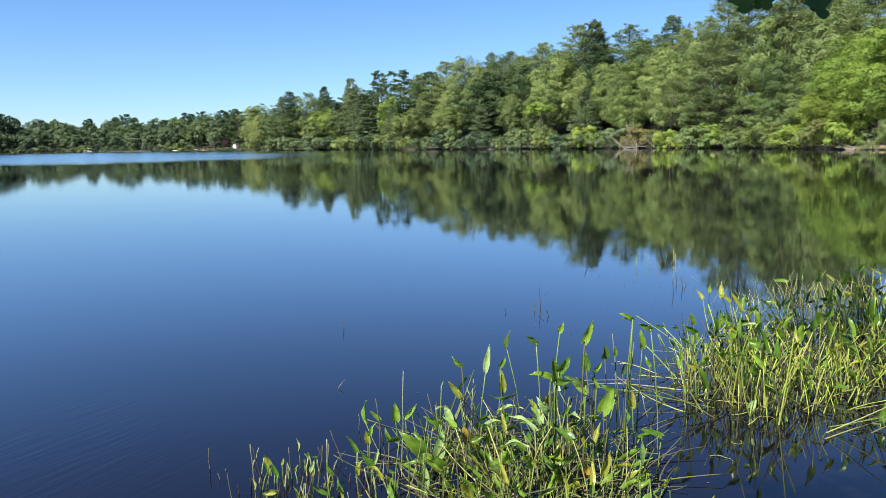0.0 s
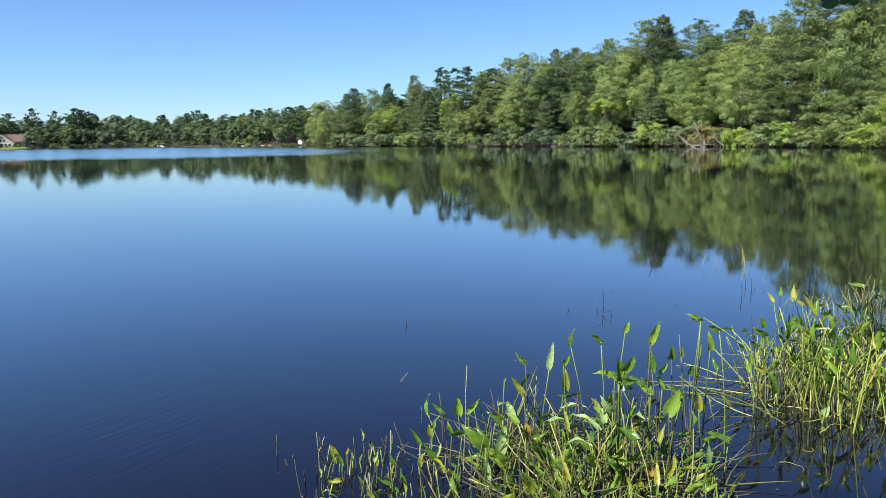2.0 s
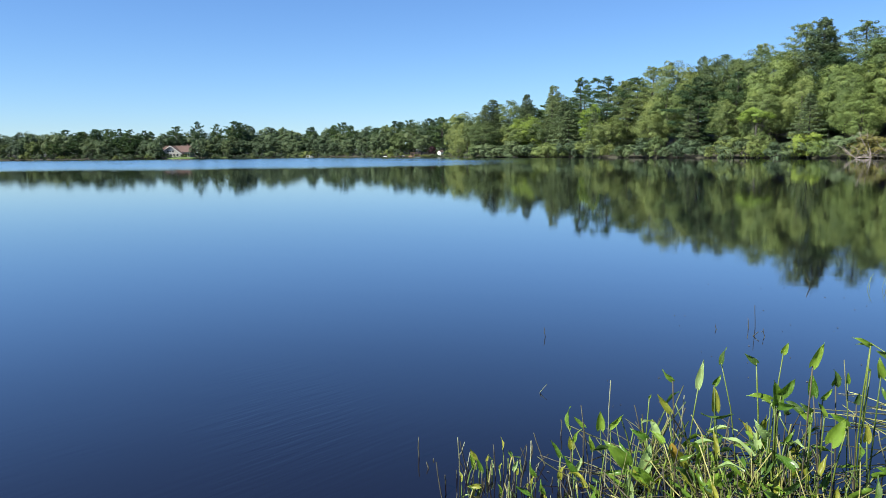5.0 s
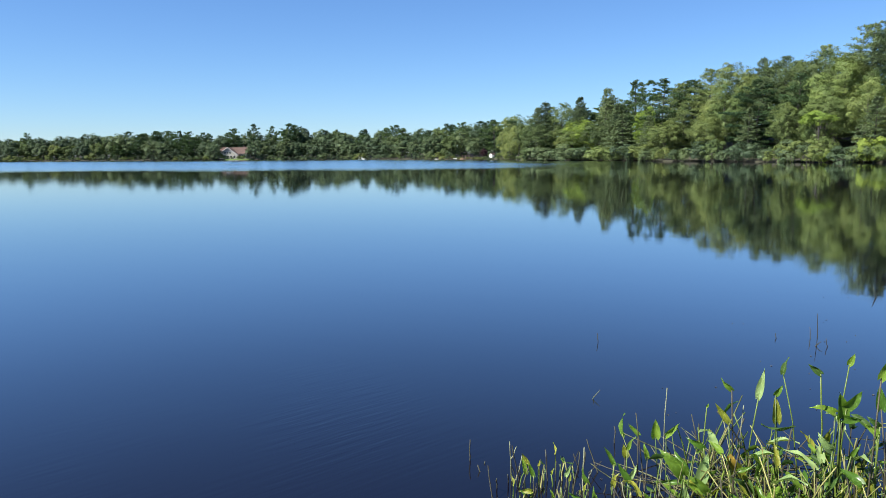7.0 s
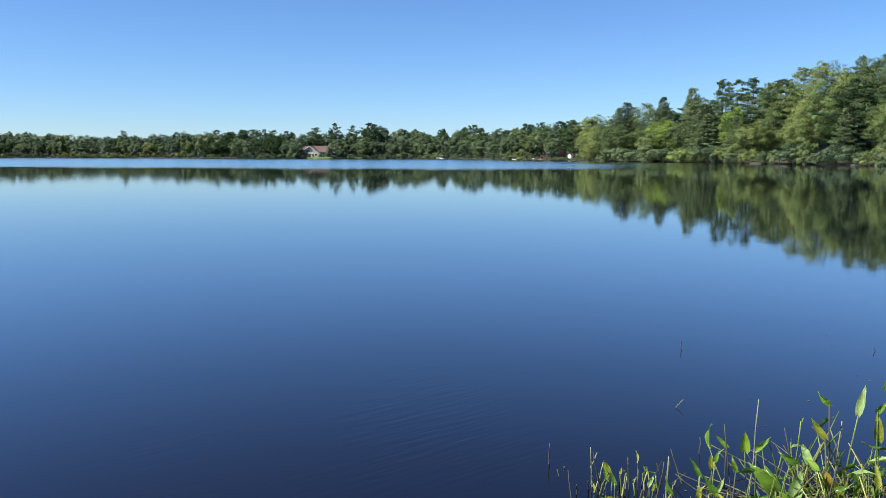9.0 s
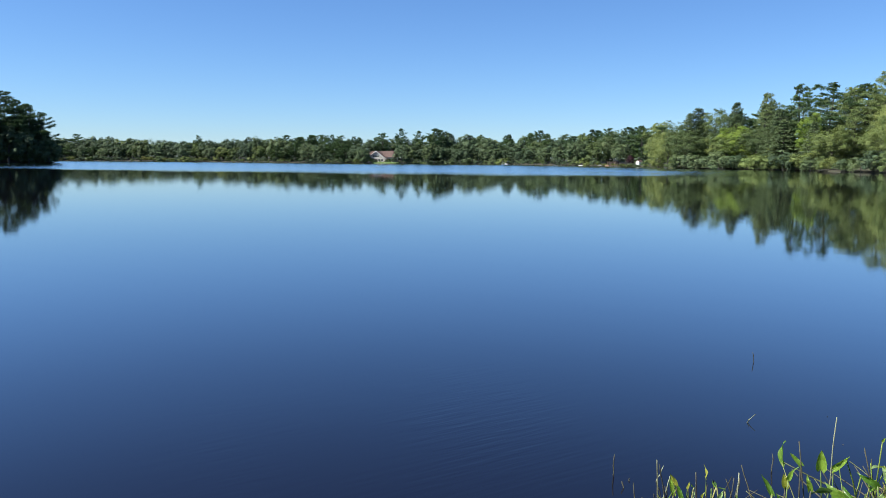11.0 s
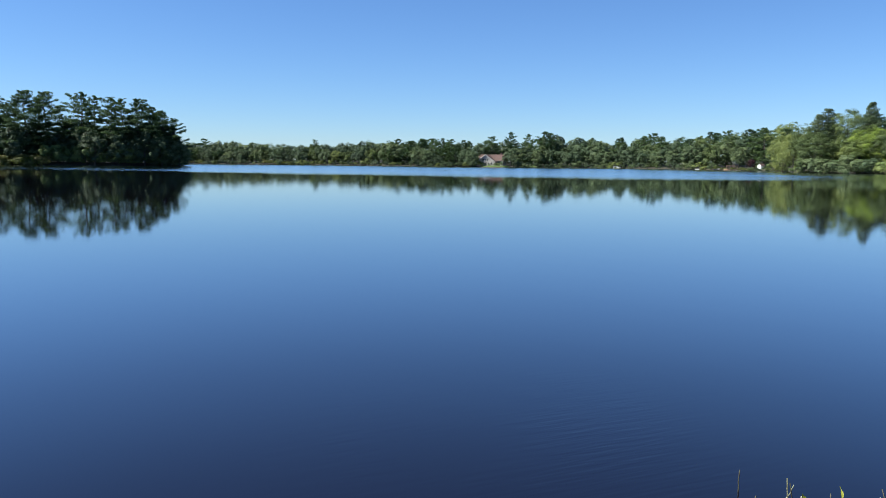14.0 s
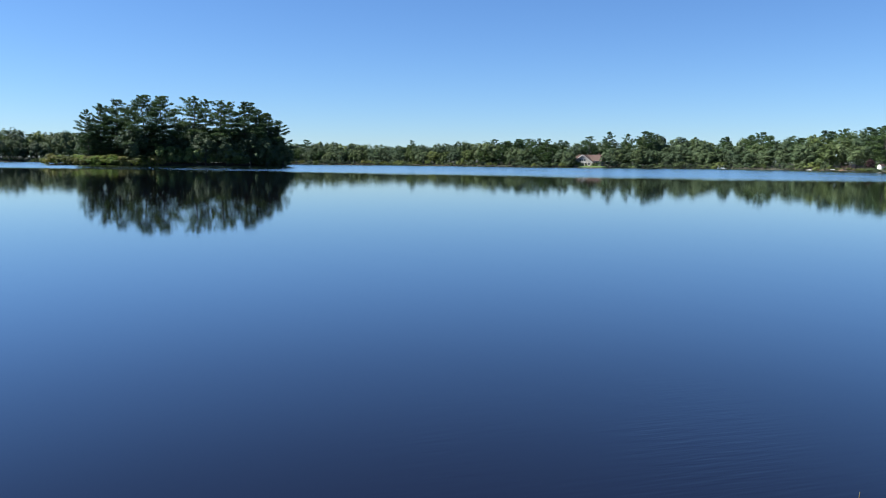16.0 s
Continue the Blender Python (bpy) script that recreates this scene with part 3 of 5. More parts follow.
CANOPY = ((-36, 24), (-27, 26), (-20, 25), (-14, 25), (-10, 26), (-5, 24), (0, 22), (4.7, 20.5), (7, 19), (10, 17), (13, 14))


def canopy(left):
    return float(np.interp(left, [c[0] for c in CANOPY], [c[1] for c in CANOPY]))


# ---- rows of trees that fill the wooded slope, from the waterline back
# dark-coloured pines among them stand in for the shaded gaps between crowns
for back, step, share, kinds in ((36, 11.0, 0.97, ("pine", "oak", "pine", "spruce")), (26, 8.5, 0.95, ("oak", "pine", "darkpine", "pine")), (15, 7.5, 0.76, ("oak", "oak", "darkpine", "pine", "ash", "spruce")), (7, 6.5, 0.52, ("oak", "oak", "ash", "birch", "fir"))):
    left = -35.0
    while left < 12.6:
        far = shore_distance(left) + back + pick.uniform(-3, 3)
        kind = pick.choice(kinds)
        if back < 20 and -23.0 < left < -19.8:
            left += 0.8
            continue
        # most leafy trees on this stretch take the darkened oak leaves
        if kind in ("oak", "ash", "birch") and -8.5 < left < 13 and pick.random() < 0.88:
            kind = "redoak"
        if kind == "pine" and left > -6 and pick.random() < 0.5:
            kind = "darkpine"
        if back < 10 and left < -7 and kind == "oak":
            kind = pick.choice(("oak", "ash", "birch", "oak"))
        grow(kind, left, far, canopy(left) * share * pick.uniform(0.76, 0.98) + 1, pick.uniform(0.72, 1.02) if back < 20 else pick.uniform(0.9, 1.15))
        left += math.degrees(step / far) * pick.uniform(0.7, 1.3)
left = -35.0
while left < 13.2:
    far = shore_distance(left) + pick.uniform(-3.8, -0.9)
    if not (-29.6 < left < -28.4):
        kind = pick.choice(("shrub", "shrub", "shrub", "willow", "maple_low", "shade_shrub", "maple_low", "rust" if pick.random() < 0.4 else "willow") if left < -6 else ("shade_shrub", "shade_shrub", "shade_shrub", "shrub", "willow"))
        grow(kind, left, far, pick.uniform(2.2, 4.8), pick.uniform(0.9, 1.4))
    left += math.degrees(1.9 / far) * pick.uniform(0.6, 1.4)

# ---- the far shore
FAR = "trees on the far shore"
grow('oak', 30.1, 420, 18.2, 1.00, FAR)
grow('oak', 28.1, 418, 16.2, 1.00, FAR)
grow('oak', 26.7, 412, 14.6, 1.10, FAR)
grow('darkpine', 25.0, 425, 16.1, 0.80, FAR)
grow('darkpine', 23.4, 394, 16.3, 1.00, FAR)
grow('darkpine', 22.6, 382, 17.2, 1.00, FAR)
grow('darkpine', 22.1, 377, 15.4, 0.90, FAR)
grow('oak', 21.0, 357, 13.4, 1.00, FAR)
grow('oak', 19.4, 339, 13.7, 0.90, FAR)
grow('darkpine', 18.8, 345, 16.1, 1.00, FAR)
grow('darkpine', 17.6, 334, 16.3, 0.90, FAR)
grow('darkpine', 16.2, 324, 16.3, 1.00, FAR)
grow('darkpine', 15.2, 317, 16.4, 0.90, FAR)
grow('oak', 16.8, 307, 9.9, 0.90, FAR)
grow('oak', 19.9, 335, 11.7, 0.90, FAR)
grow('darkpine', 33.3, 421, 19.4, 0.70, FAR)
grow('darkpine', 31.9, 426, 18.4, 0.70, FAR)
grow('darkpine', 30.7, 419, 19.6, 1.10, FAR)
grow('darkpine', 30.3, 424, 18.9, 1.00, FAR)
grow('darkpine', 34.7, 423, 17.0, 1.00, FAR)
grow('oak', 35.6, 424, 13.3, 1.00, FAR)
grow('willow', 33.25, 405, 10.5, 0.95, FAR)
grow('oak', 36.2, 409, 9.5, 0.80, FAR)
grow('oak', 29.7, 421, 17.2, 1.00, FAR)
grow('oak', 28.1, 418, 16.5, 1.20, FAR)
grow('oak', 31.1, 413, 11.9, 1.10, FAR)
grow('oak', 28.7, 410, 9.8, 1.00, FAR)
grow('oak', 26.8, 410, 14.2, 1.00, FAR)
grow('darkpine', 25.0, 421, 16.5, 0.80, FAR)
grow('oak', 24.8, 401, 12.5, 1.20, FAR)
grow('darkpine', 36.9, 429, 14.9, 1.00, FAR)
grow('darkpine', 37.8, 429, 15.5, 1.00, FAR)
grow('darkpine', 38.5, 435, 16.0, 1.00, FAR)
grow('darkpine', 40.1, 443, 15.9, 1.00, FAR)
grow('oak', 39.5, 431, 10.7, 1.00, FAR)
grow('oak', 38.8, 426, 6.5, 0.80, FAR)
grow('darkpine', 41.0, 447, 14.7, 1.00, FAR)
grow('oak', 42.1, 450, 14.4, 1.00, FAR)
grow('oak', 42.9, 457, 15.2, 1.10, FAR)
grow('oak', 44.2, 461, 14.2, 1.10, FAR)
grow('oak', 46.0, 474, 14.1, 1.10, FAR)
grow('darkpine', 48.2, 495, 16.3, 0.70, FAR)
grow('oak', 47.5, 479, 13.4, 1.00, FAR)
grow('oak', 49.2, 488, 12.7, 1.00, FAR)
grow('oak', 50.5, 494, 12.4, 1.00, FAR)
grow('oak', 52.0, 502, 13.5, 1.00, FAR)
grow('oak', 52.8, 508, 14.3, 1.00, FAR)
grow('oak', 54.1, 517, 15.6, 1.00, FAR)
grow('oak', 55.2, 522, 15.6, 1.00, FAR)
grow('darkpine', 56.2, 529, 16.8, 1.00, FAR)
grow('oak', 57.1, 531, 14.4, 1.00, FAR)

FAR_TOP = ((13, 16), (20, 14), (25, 14), (30, 16.5), (33, 14.5), (36, 13), (40, 15), (45, 14), (50, 12.5), (57, 14.5), (66, 15), (70, 19), (72, 22), (76, 23), (80, 22))
for back, step, share in ((34, 8.0, 1.1), (17, 7.5, 0.98), (7, 7.0, 0.74)):
    left = 13.8
    while left < 80:
        far = shore_distance(left) + back + pick.uniform(-3, 3)
        hidden = 58.5 < left < 70.5
        opening = (33.0 < left < 36.4 and back < 30) or (14.9 < left < 18.4 and back < 10)
        if not hidden and not opening:
            top = float(np.interp(left, [c[0] for c in FAR_TOP], [c[1] for c in FAR_TOP]))
            grow(pick.choice(("darkpine", "darkpine", "oak") if 36 < left < 43 else ("oak", "oak", "oak", "darkpine", "ash")), left, far, top * share * pick.uniform(0.85, 1.05), pick.uniform(0.95, 1.25), FAR)
        left += math.degrees(step / far) * pick.uniform(0.7, 1.3)
left = 13.8
while left < 80:
    far = shore_distance(left) + pick.uniform(9, 13)
    if 14.2 < left < 18.8:
        far += 11
    if not 58.5 < left < 70.5 and not 33.0 < left < 36.4:
        grow("willow", left, far, pick.uniform(5.5, 8.0), pick.uniform(0.9, 1.3), FAR)
    left += math.degrees(5.5 / far) * pick.uniform(0.7, 1.3)
left = 13.8
while left < 80:
    far = shore_distance(left) + pick.uniform(-3.2, -0.4)
    if not 58.5 < left < 70.5 and not 33.2 < left < 36.2 and not 15.2 < left < 18.2:
        grow("rust" if 46 < left < 58 and pick.random() < 0.15 else pick.choice(("shrub", "shrub", "willow")), left, far, pick.uniform(1.6, 3.6), pick.uniform(1.0, 1.7), FAR)
    left += math.degrees(3.0 / far) * pick.uniform(0.6, 1.4)

# ---- the island
grow('darkpine', 71.2, 264, 17.5, 0.62, ISLAND)
grow('darkpine', 70.4, 266, 19.6, 0.72, ISLAND)
grow('darkpine', 69.3, 266, 21.2, 1.10, ISLAND)
grow('darkpine', 67.6, 262, 22.5, 1.05, ISLAND)
grow('darkpine', 66.4, 268, 22.9, 1.00, ISLAND)
grow('darkpine', 64.2, 264, 22.9, 0.95, ISLAND)
grow('darkpine', 63.4, 270, 22.4, 0.90, ISLAND)
grow('darkpine', 62.4, 262, 21.6, 0.95, ISLAND)
grow('darkpine', 61.6, 266, 21.6, 0.95, ISLAND)
grow('darkpine', 60.7, 262, 21.4, 0.95, ISLAND)
grow('darkpine', 59.9, 266, 19.4, 0.90, ISLAND)
grow('darkpine', 58.9, 261, 17.8, 0.80, ISLAND)
grow('darkpine', 58.3, 262, 15.5, 0.75, ISLAND)
grow('darkpine', 68.6, 272, 19.2, 0.80, ISLAND)
grow('darkpine', 70.1, 268, 16.0, 0.80, ISLAND)
grow('darkpine', 65.4, 270, 16.2, 0.80, ISLAND)
grow('oak', 71.3, 268, 11.5, 0.70, ISLAND)
grow('oak', 68.4, 258, 11.6, 0.90, ISLAND)
grow('oak', 63.5, 256, 11.3, 0.80, ISLAND)
grow('oak', 62.0, 257, 11.0, 0.90, ISLAND)
grow('oak', 65.8, 262, 10.8, 1.00, ISLAND)
grow('oak', 64.7, 264, 12.3, 1.00, ISLAND)
grow('oak', 60.3, 258, 11.7, 0.90, ISLAND)
grow('oak', 59.1, 258, 10.3, 0.80, ISLAND)
grow('oak', 57.9, 260, 8.6, 0.70, ISLAND)

for k in range(60):
    u = -38.0 + 73.5 * k / 59
    x, y = ISLE + Vector((math.cos(isl_turn), math.sin(isl_turn))) * u - Vector((-math.sin(isl_turn), math.cos(isl_turn))) * ((14.5 if u < -4 else 12.0) * math.sqrt(max(0, 1 - (u / 38.5) ** 2)) * pick.uniform(0.86, 1.0))
    low = u < -4
    grow(pick.choice(("rust", "rust", "maple_low")) if low else "shrub", math.degrees(math.atan2(-x, y)), math.hypot(x, y), pick.uniform(2.2, 3.6) if low else pick.uniform(3.5, 6.5), pick.uniform(0.9, 1.3), ISLAND)
for k in range(7):
    u, v = -27 + 2.2 * k, pick.uniform(4, 9)
    x, y = ISLE + Vector((math.cos(isl_turn), math.sin(isl_turn))) * u + Vector((-math.sin(isl_turn), math.cos(isl_turn))) * v
    grow("oak", math.degrees(math.atan2(-x, y)), math.hypot(x, y), pick.uniform(6.0, 9.5), pick.uniform(0.6, 0.8), ISLAND)
for k in range(26):
    u, v = -14 + 48 * k / 25 + pick.uniform(-1, 1), pick.uniform(-6, 7)
    x, y = ISLE + Vector((math.cos(isl_turn), math.sin(isl_turn))) * u + Vector((-math.sin(isl_turn), math.cos(isl_turn))) * v
    grow(pick.choice(("oak", "darkpine", "darkpine")), math.degrees(math.atan2(-x, y)), math.hypot(x, y), pick.uniform(8.5, 15), pick.uniform(0.8, 1.1), ISLAND)

# ---- a spindly tree with a flat bright crown on a bare stem
KINDS["umbrella"] = (9.5, [broadleaf(rng_of(81), 9.5, 6.0, 7, 8, 50, 0.18, BRIGHT_LEAF, low=0.66)], "young_ash_tree", "slender tree with a flat yellow-green crown on a bare stem")
grow("umbrella", -7.6, 154, 9.4, 1.0)
for left, far, top in ((15.2, 287, 1.2), (15.5, 286.5, 1.0), (15.8, 288, 1.3), (16.1, 291, 1.1), (16.6, 297, 1.2), (17.2, 303, 0.9), (17.8, 308, 1.2), (18.3, 313, 1.5)):
    grow("shrub" if left < 16 else "rust", left, far, top, 1.6, FAR)
grow("plum", 16.0, 293, 4.3, 0.75, FAR)


# ---------------------------------------------------------------- dead wood on the shore
def dead_limbs(name, label, left, far, limbs, seed, thick=0.09):
    """Bleached bare branches fanning from one foot."""
    r = rng_of(seed)
    x, y = at(left, far)
    tubes = []
    for way, rise, ln in limbs:
        a = radians(way + left)
        d = np.array([math.cos(a) * math.cos(radians(rise)), math.sin(a) * math.cos(radians(rise)), math.sin(radians(rise))])
        pts = np.array([d * ln * f + np.append(r.normal(size=2), r.normal()) * 0.05 * ln * f for f in (0, 0.3, 0.65, 1.0)])
        tubes.append(tube(pts, [thick, thick * 0.8, thick * 0.5, thick * 0.15]))
        for k in range(3):
            f = r.uniform(0.35, 0.85)
            start = d * ln * f
            e = d + r.normal(size=3) * 0.6
            e[2] = abs(e[2])
            tubes.append(tube(np.array([start, start + e * ln * 0.15, start + e * ln * 0.32 + np.array([0, 0, 0.1])]), [thick * 0.4, thick * 0.3, thick * 0.1], 5))
    ob = new(name, from_faces(name, *joined(tubes), DEAD_WOOD, True))
    ob.location = (x, y, max(soil_z(x, y), 0.0) + 0.05)
    return tagged(ob, label, "dead tree")


dead_limbs("dead_tree", "bleached bare dead tree leaning out of the bushes", -14.7, 132.0, ((128, 52, 6.5), (110, 64, 5.0), (150, 30, 3.5), (165, 12, 3.0)), 5, 0.09)
dead_limbs("driftwood_branch", "tangle of pale fallen branches at the waterline", -13.8, 132.6, ((0, 18, 3.5), (170, 40, 3.2), (140, 30, 2.6), (60, 60, 2.0), (-20, 8, 4.0)), 6, 0.08)
dead_limbs("driftwood_branch", "pale fallen branch at the waterline under shrubs", -16.0, 128.6, ((150, 40, 4.0), (120, 55, 3.0)), 8, 0.07)
dead_limbs("driftwood_log", "bleached driftwood logs lying on the bank", -30.3, 94.2, ((175, 3, 4.0), (185, 5, 3.0), (10, 2, 2.5)), 7, 0.1)
dead_limbs("driftwood_log", "bleached driftwood logs lying on the bank", -30.9, 94.3, ((178, 2, 3.5), (165, 4, 2.5)), 9, 0.1)
dead_limbs("bare_birch_stem", "pale bare birch stem standing among bright maples", -30.3, 100.0, ((90, 86, 9.0), (80, 82, 7.0)), 10, 0.1)
dead_limbs("pale_snag", "pale bare trunk standing between tall pines", -24.3, 128.0, ((90, 88, 16.0),), 12, 0.11)


# ---------------------------------------------------------------- buildings, bank and boats of the far shore
def block(parent, name, mat, x0, x1, y0, y1, z0, z1, label="", bevel=0.0):
    return part(name, box(bmesh.new(), x0, x1, y0, y1, z0, z1, bevel), mat, parent, label)


def prism(parent, name, mat, pts, y0, y1, label=""):
    """An upright outline in x and z, drawn out from y0 to y1."""
    bm = bmesh.new()
    a = [bm.verts.new((x, y0, z)) for x, z in pts]
    b = [bm.verts.new((x, y1, z)) for x, z in pts]
    n = len(pts)
    bm.faces.new(a)
    bm.faces.new(b[::-1])
    for i in range(n):
        bm.faces.new((a[i], b[i], b[(i + 1) % n], a[(i + 1) % n]))
    bmesh.ops.recalc_face_normals(bm, faces=bm.faces)
    return part(name, bm, mat, parent, label)


def glazing(parent, x, z, w, h, y):
    """A window in a wall that faces -y."""
    win = block(parent, "window", WHITE_PAINT, x - w / 2 - 0.08, x + w / 2 + 0.08, y - 0.06, y + 0.02, z - 0.08, z + h + 0.08)
    block(win, "pane", DARK_GLASS, x - w / 2, x + w / 2, y - 0.075, y - 0.05, z, z + h)
    block(win, "sill", WHITE_PAINT, x - w / 2 - 0.12, x + w / 2 + 0.12, y - 0.16, y - 0.06, z - 0.16, z - 0.08)


def lake_house():
    x, y = at(34.85, 414)
    z = soil_z(x, y)
    h = new("house")
    h.matrix_world = pose(x, y, z - 0.2, 0, 0, 34.85 - 20)
    prism(h, "wall", SIDING, ((-8.6, 0), (7.5, 0), (7.5, 3.2), (-8.6, 3.2)), 0, 7)
    # long roof, ridge along x
    bm = bmesh.new()
    v = [bm.verts.new(q) for q in ((-9.4, -0.7, 2.9), (8.2, -0.7, 3.0), (8.2, 3.5, 6.4), (-9.0, 3.5, 6.4), (-9.4, 7.7, 2.9), (8.2, 7.7, 3.0))]
    for f in ((0, 1, 2, 3), (3, 2, 5, 4), (0, 3, 4), (1, 5, 2), (0, 4, 5, 1)):
        bm.faces.new([v[i] for i in f])
    bmesh.ops.recalc_face_normals(bm, faces=bm.faces)
    roof = part("roof", bm, SHINGLE, h, "brown shingled roof")
    block(roof, "chimney", SHINGLE, 4.6, 5.4, 4.0, 4.8, 5.0, 7.2)
    # front gable
    prism(h, "gable_wall", SIDING, ((-6.3, 0), (3.7, 0), (3.7, 2.4), (-1.3, 5.9), (-6.3, 2.4)), -3.2, 0.4)
    for s, name in ((-1, "gable_roof"), (1, "gable_roof")):
        a, b = (-1.3, 6.35), (-1.3 + s * 5.9, 2.15)
        bm = bmesh.new()
        q = [bm.verts.new(p) for p in ((a[0], -3.9, a[1]), (b[0], -3.9, b[1]), (b[0], 3.0, b[1]), (a[0], 3.0, a[1]), (a[0], -3.9, a[1] - 0.3), (b[0], -3.9, b[1] - 0.3), (b[0], 3.0, b[1] - 0.3), (a[0], 3.0, a[1] - 0.3))]
        for f in ((0, 1, 2, 3), (7, 6, 5, 4), (0, 4, 5, 1), (1, 5, 6, 2), (2, 6, 7, 3), (3, 7, 4, 0)):
            bm.faces.new([q[i] for i in f])
        bmesh.ops.recalc_face_normals(bm, faces=bm.faces)
        rf = part(name, bm, SHINGLE, h, "brown shingled gable roof")
        bm = bmesh.new()
        q = [bm.verts.new(p) for p in ((a[0], -3.96, a[1] - 0.02), (b[0], -3.96, b[1] - 0.02), (b[0], -3.96, b[1] - 0.34), (a[0], -3.96, a[1] - 0.34))]
        bm.faces.new(q)
        part("fascia", bm, WHITE_PAINT, rf)
    for i in range(5):
        glazing(h, -4.7 + 1.7 * i, 0.7, 1.1, 1.3, -3.2)
    for i in range(3):
        glazing(h, -2.8 + 1.3 * i, 2.9, 0.9, 1.0, -3.2)
    for i in range(2):
        glazing(h, 5.3 + 1.5 * i, 0.9, 1.0, 1.3, 0)
    door = block(h, "door", TIMBER, 3.85, 4.65, -0.06, 0.02, 0.1, 2.15)
    block(door, "door_handle", ALUMINIUM, 3.92, 4.0, -0.12, -0.06, 1.0, 1.1)
    tagged(h, "cream gabled house with brown roof on a lakeside lawn", "house")


lake_house()
for left, far, top in ((35.55, 409, 3.0), (35.25, 407.5, 2.2), (34.9, 407, 1.8), (34.45, 407.5, 2.1), (34.1, 408, 2.6), (35.9, 411, 4.5), (36.2, 414, 6.5)):
    grow("shrub", left, far, top, 1.1, FAR)


def mound(name, mat, left, far, long, deep, high, label, category):
    """A low smooth patch of lawn or soil on the bank."""
    x, y = at(left, far)
    z = max(soil_z(x, y), 0.1)
    vs, fs = [(0, 0, high)], []
    rings = ((0.4, 0.95), (0.75, 0.7), (0.95, 0.3), (1.05, -0.4), (1.1, -2.0))
    for s, k in rings:
        for i in range(28):
            a = 2 * math.pi * i / 28
            w = 1 + 0.12 * noise.noise(Vector((math.cos(a) * 1.5 + left, math.sin(a) * 1.5, 2)))
            vs.append((long * s * w * math.cos(a), deep * s * w * math.sin(a), high * k))
    for i in range(28):
        fs.append((0, 1 + i, 1 + (i + 1) % 28))
        for j in range(len(rings) - 1):
            fs.append((1 + j * 28 + i, 1 + (j + 1) * 28 + i, 1 + (j + 1) * 28 + (i + 1) % 28, 1 + j * 28 + (i + 1) % 28))
    ob = new(name, from_faces(name, vs, fs, mat, True))
    ob.matrix_world = pose(x, y, z, 0, 0, left)
    return tagged(ob, label, category, kind="structure")


mound("lawn", GRASS, 34.4, 409, 8, 4, 0.45, "sunlit mown lawn sloping to the water", "lawn")
mound("lawn", GRASS, 31.9, 412, 5, 4, 0.6, "sunlit mown lawn between trees", "lawn")
mound("bank", SAND, 17.0, 307, 4.0, 1.2, 0.25, "bare reddish soil bank by the water", "bank")
mound("bank", SAND, 19.0, 323, 2.5, 1.0, 0.25, "bare reddish soil bank by the water", "bank")
mound("bank", SAND, -30.6, 97.5, 3.5, 1.4, 0.3, "pale sandy bank with driftwood", "bank")


def white_shed():
    x, y = at(15.45, 292)
    z = soil_z(x, y)
    s = new("shed")
    s.matrix_world = pose(x, y, z - 0.1, 0, 0, 15.45 - 35) @ Matrix.Diagonal((0.85, 0.85, 0.75, 1))
    prism(s, "wall", WHITE_PAINT, ((-0.9, 0), (0.9, 0), (0.9, 2.3), (0, 3.1), (-0.9, 2.3)), 0, 2.4)
    for k in (-1, 1):
        prism(s, "roof", SHINGLE, ((0, 3.25), (k * 1.1, 2.25), (k * 1.1, 2.13), (0, 3.12)), -0.2, 2.6)
    door = block(s, "door", WHITE_PAINT, -0.4, 0.4, -0.05, 0.01, 0.1, 1.95)
    block(door, "door_handle", ALUMINIUM, 0.25, 0.32, -0.1, -0.05, 1.0, 1.08)
    tagged(s, "small white gabled garden shed near the water", "shed")


def timber_deck():
    x, y = at(17.25, 307)
    z = soil_z(x, y) + 0.5
    d = new("deck")
    d.matrix_world = pose(x, y, z, 0, 0, 17.25) @ Matrix.Diagonal((1, 1, 0.62, 1))
    for i in range(5):
        block(d, "board", TIMBER, -2.1, 2.1, -1.4 + 0.5 * i, -0.93 + 0.5 * i, 0.6, 0.66)
    for px in (-2.0, -0.7, 0.7, 2.0):
        block(d, "post", TIMBER, px - 0.07, px + 0.07, -1.4, -1.26, -0.8, 1.6)
    block(d, "rail", TIMBER, -2.1, 2.1, -1.42, -1.26, 1.55, 1.68)
    block(d, "rail", TIMBER, -2.1, 2.1, -1.42, -1.26, 1.05, 1.13)
    tagged(d, "brown timber deck with railing on the bank", "deck")


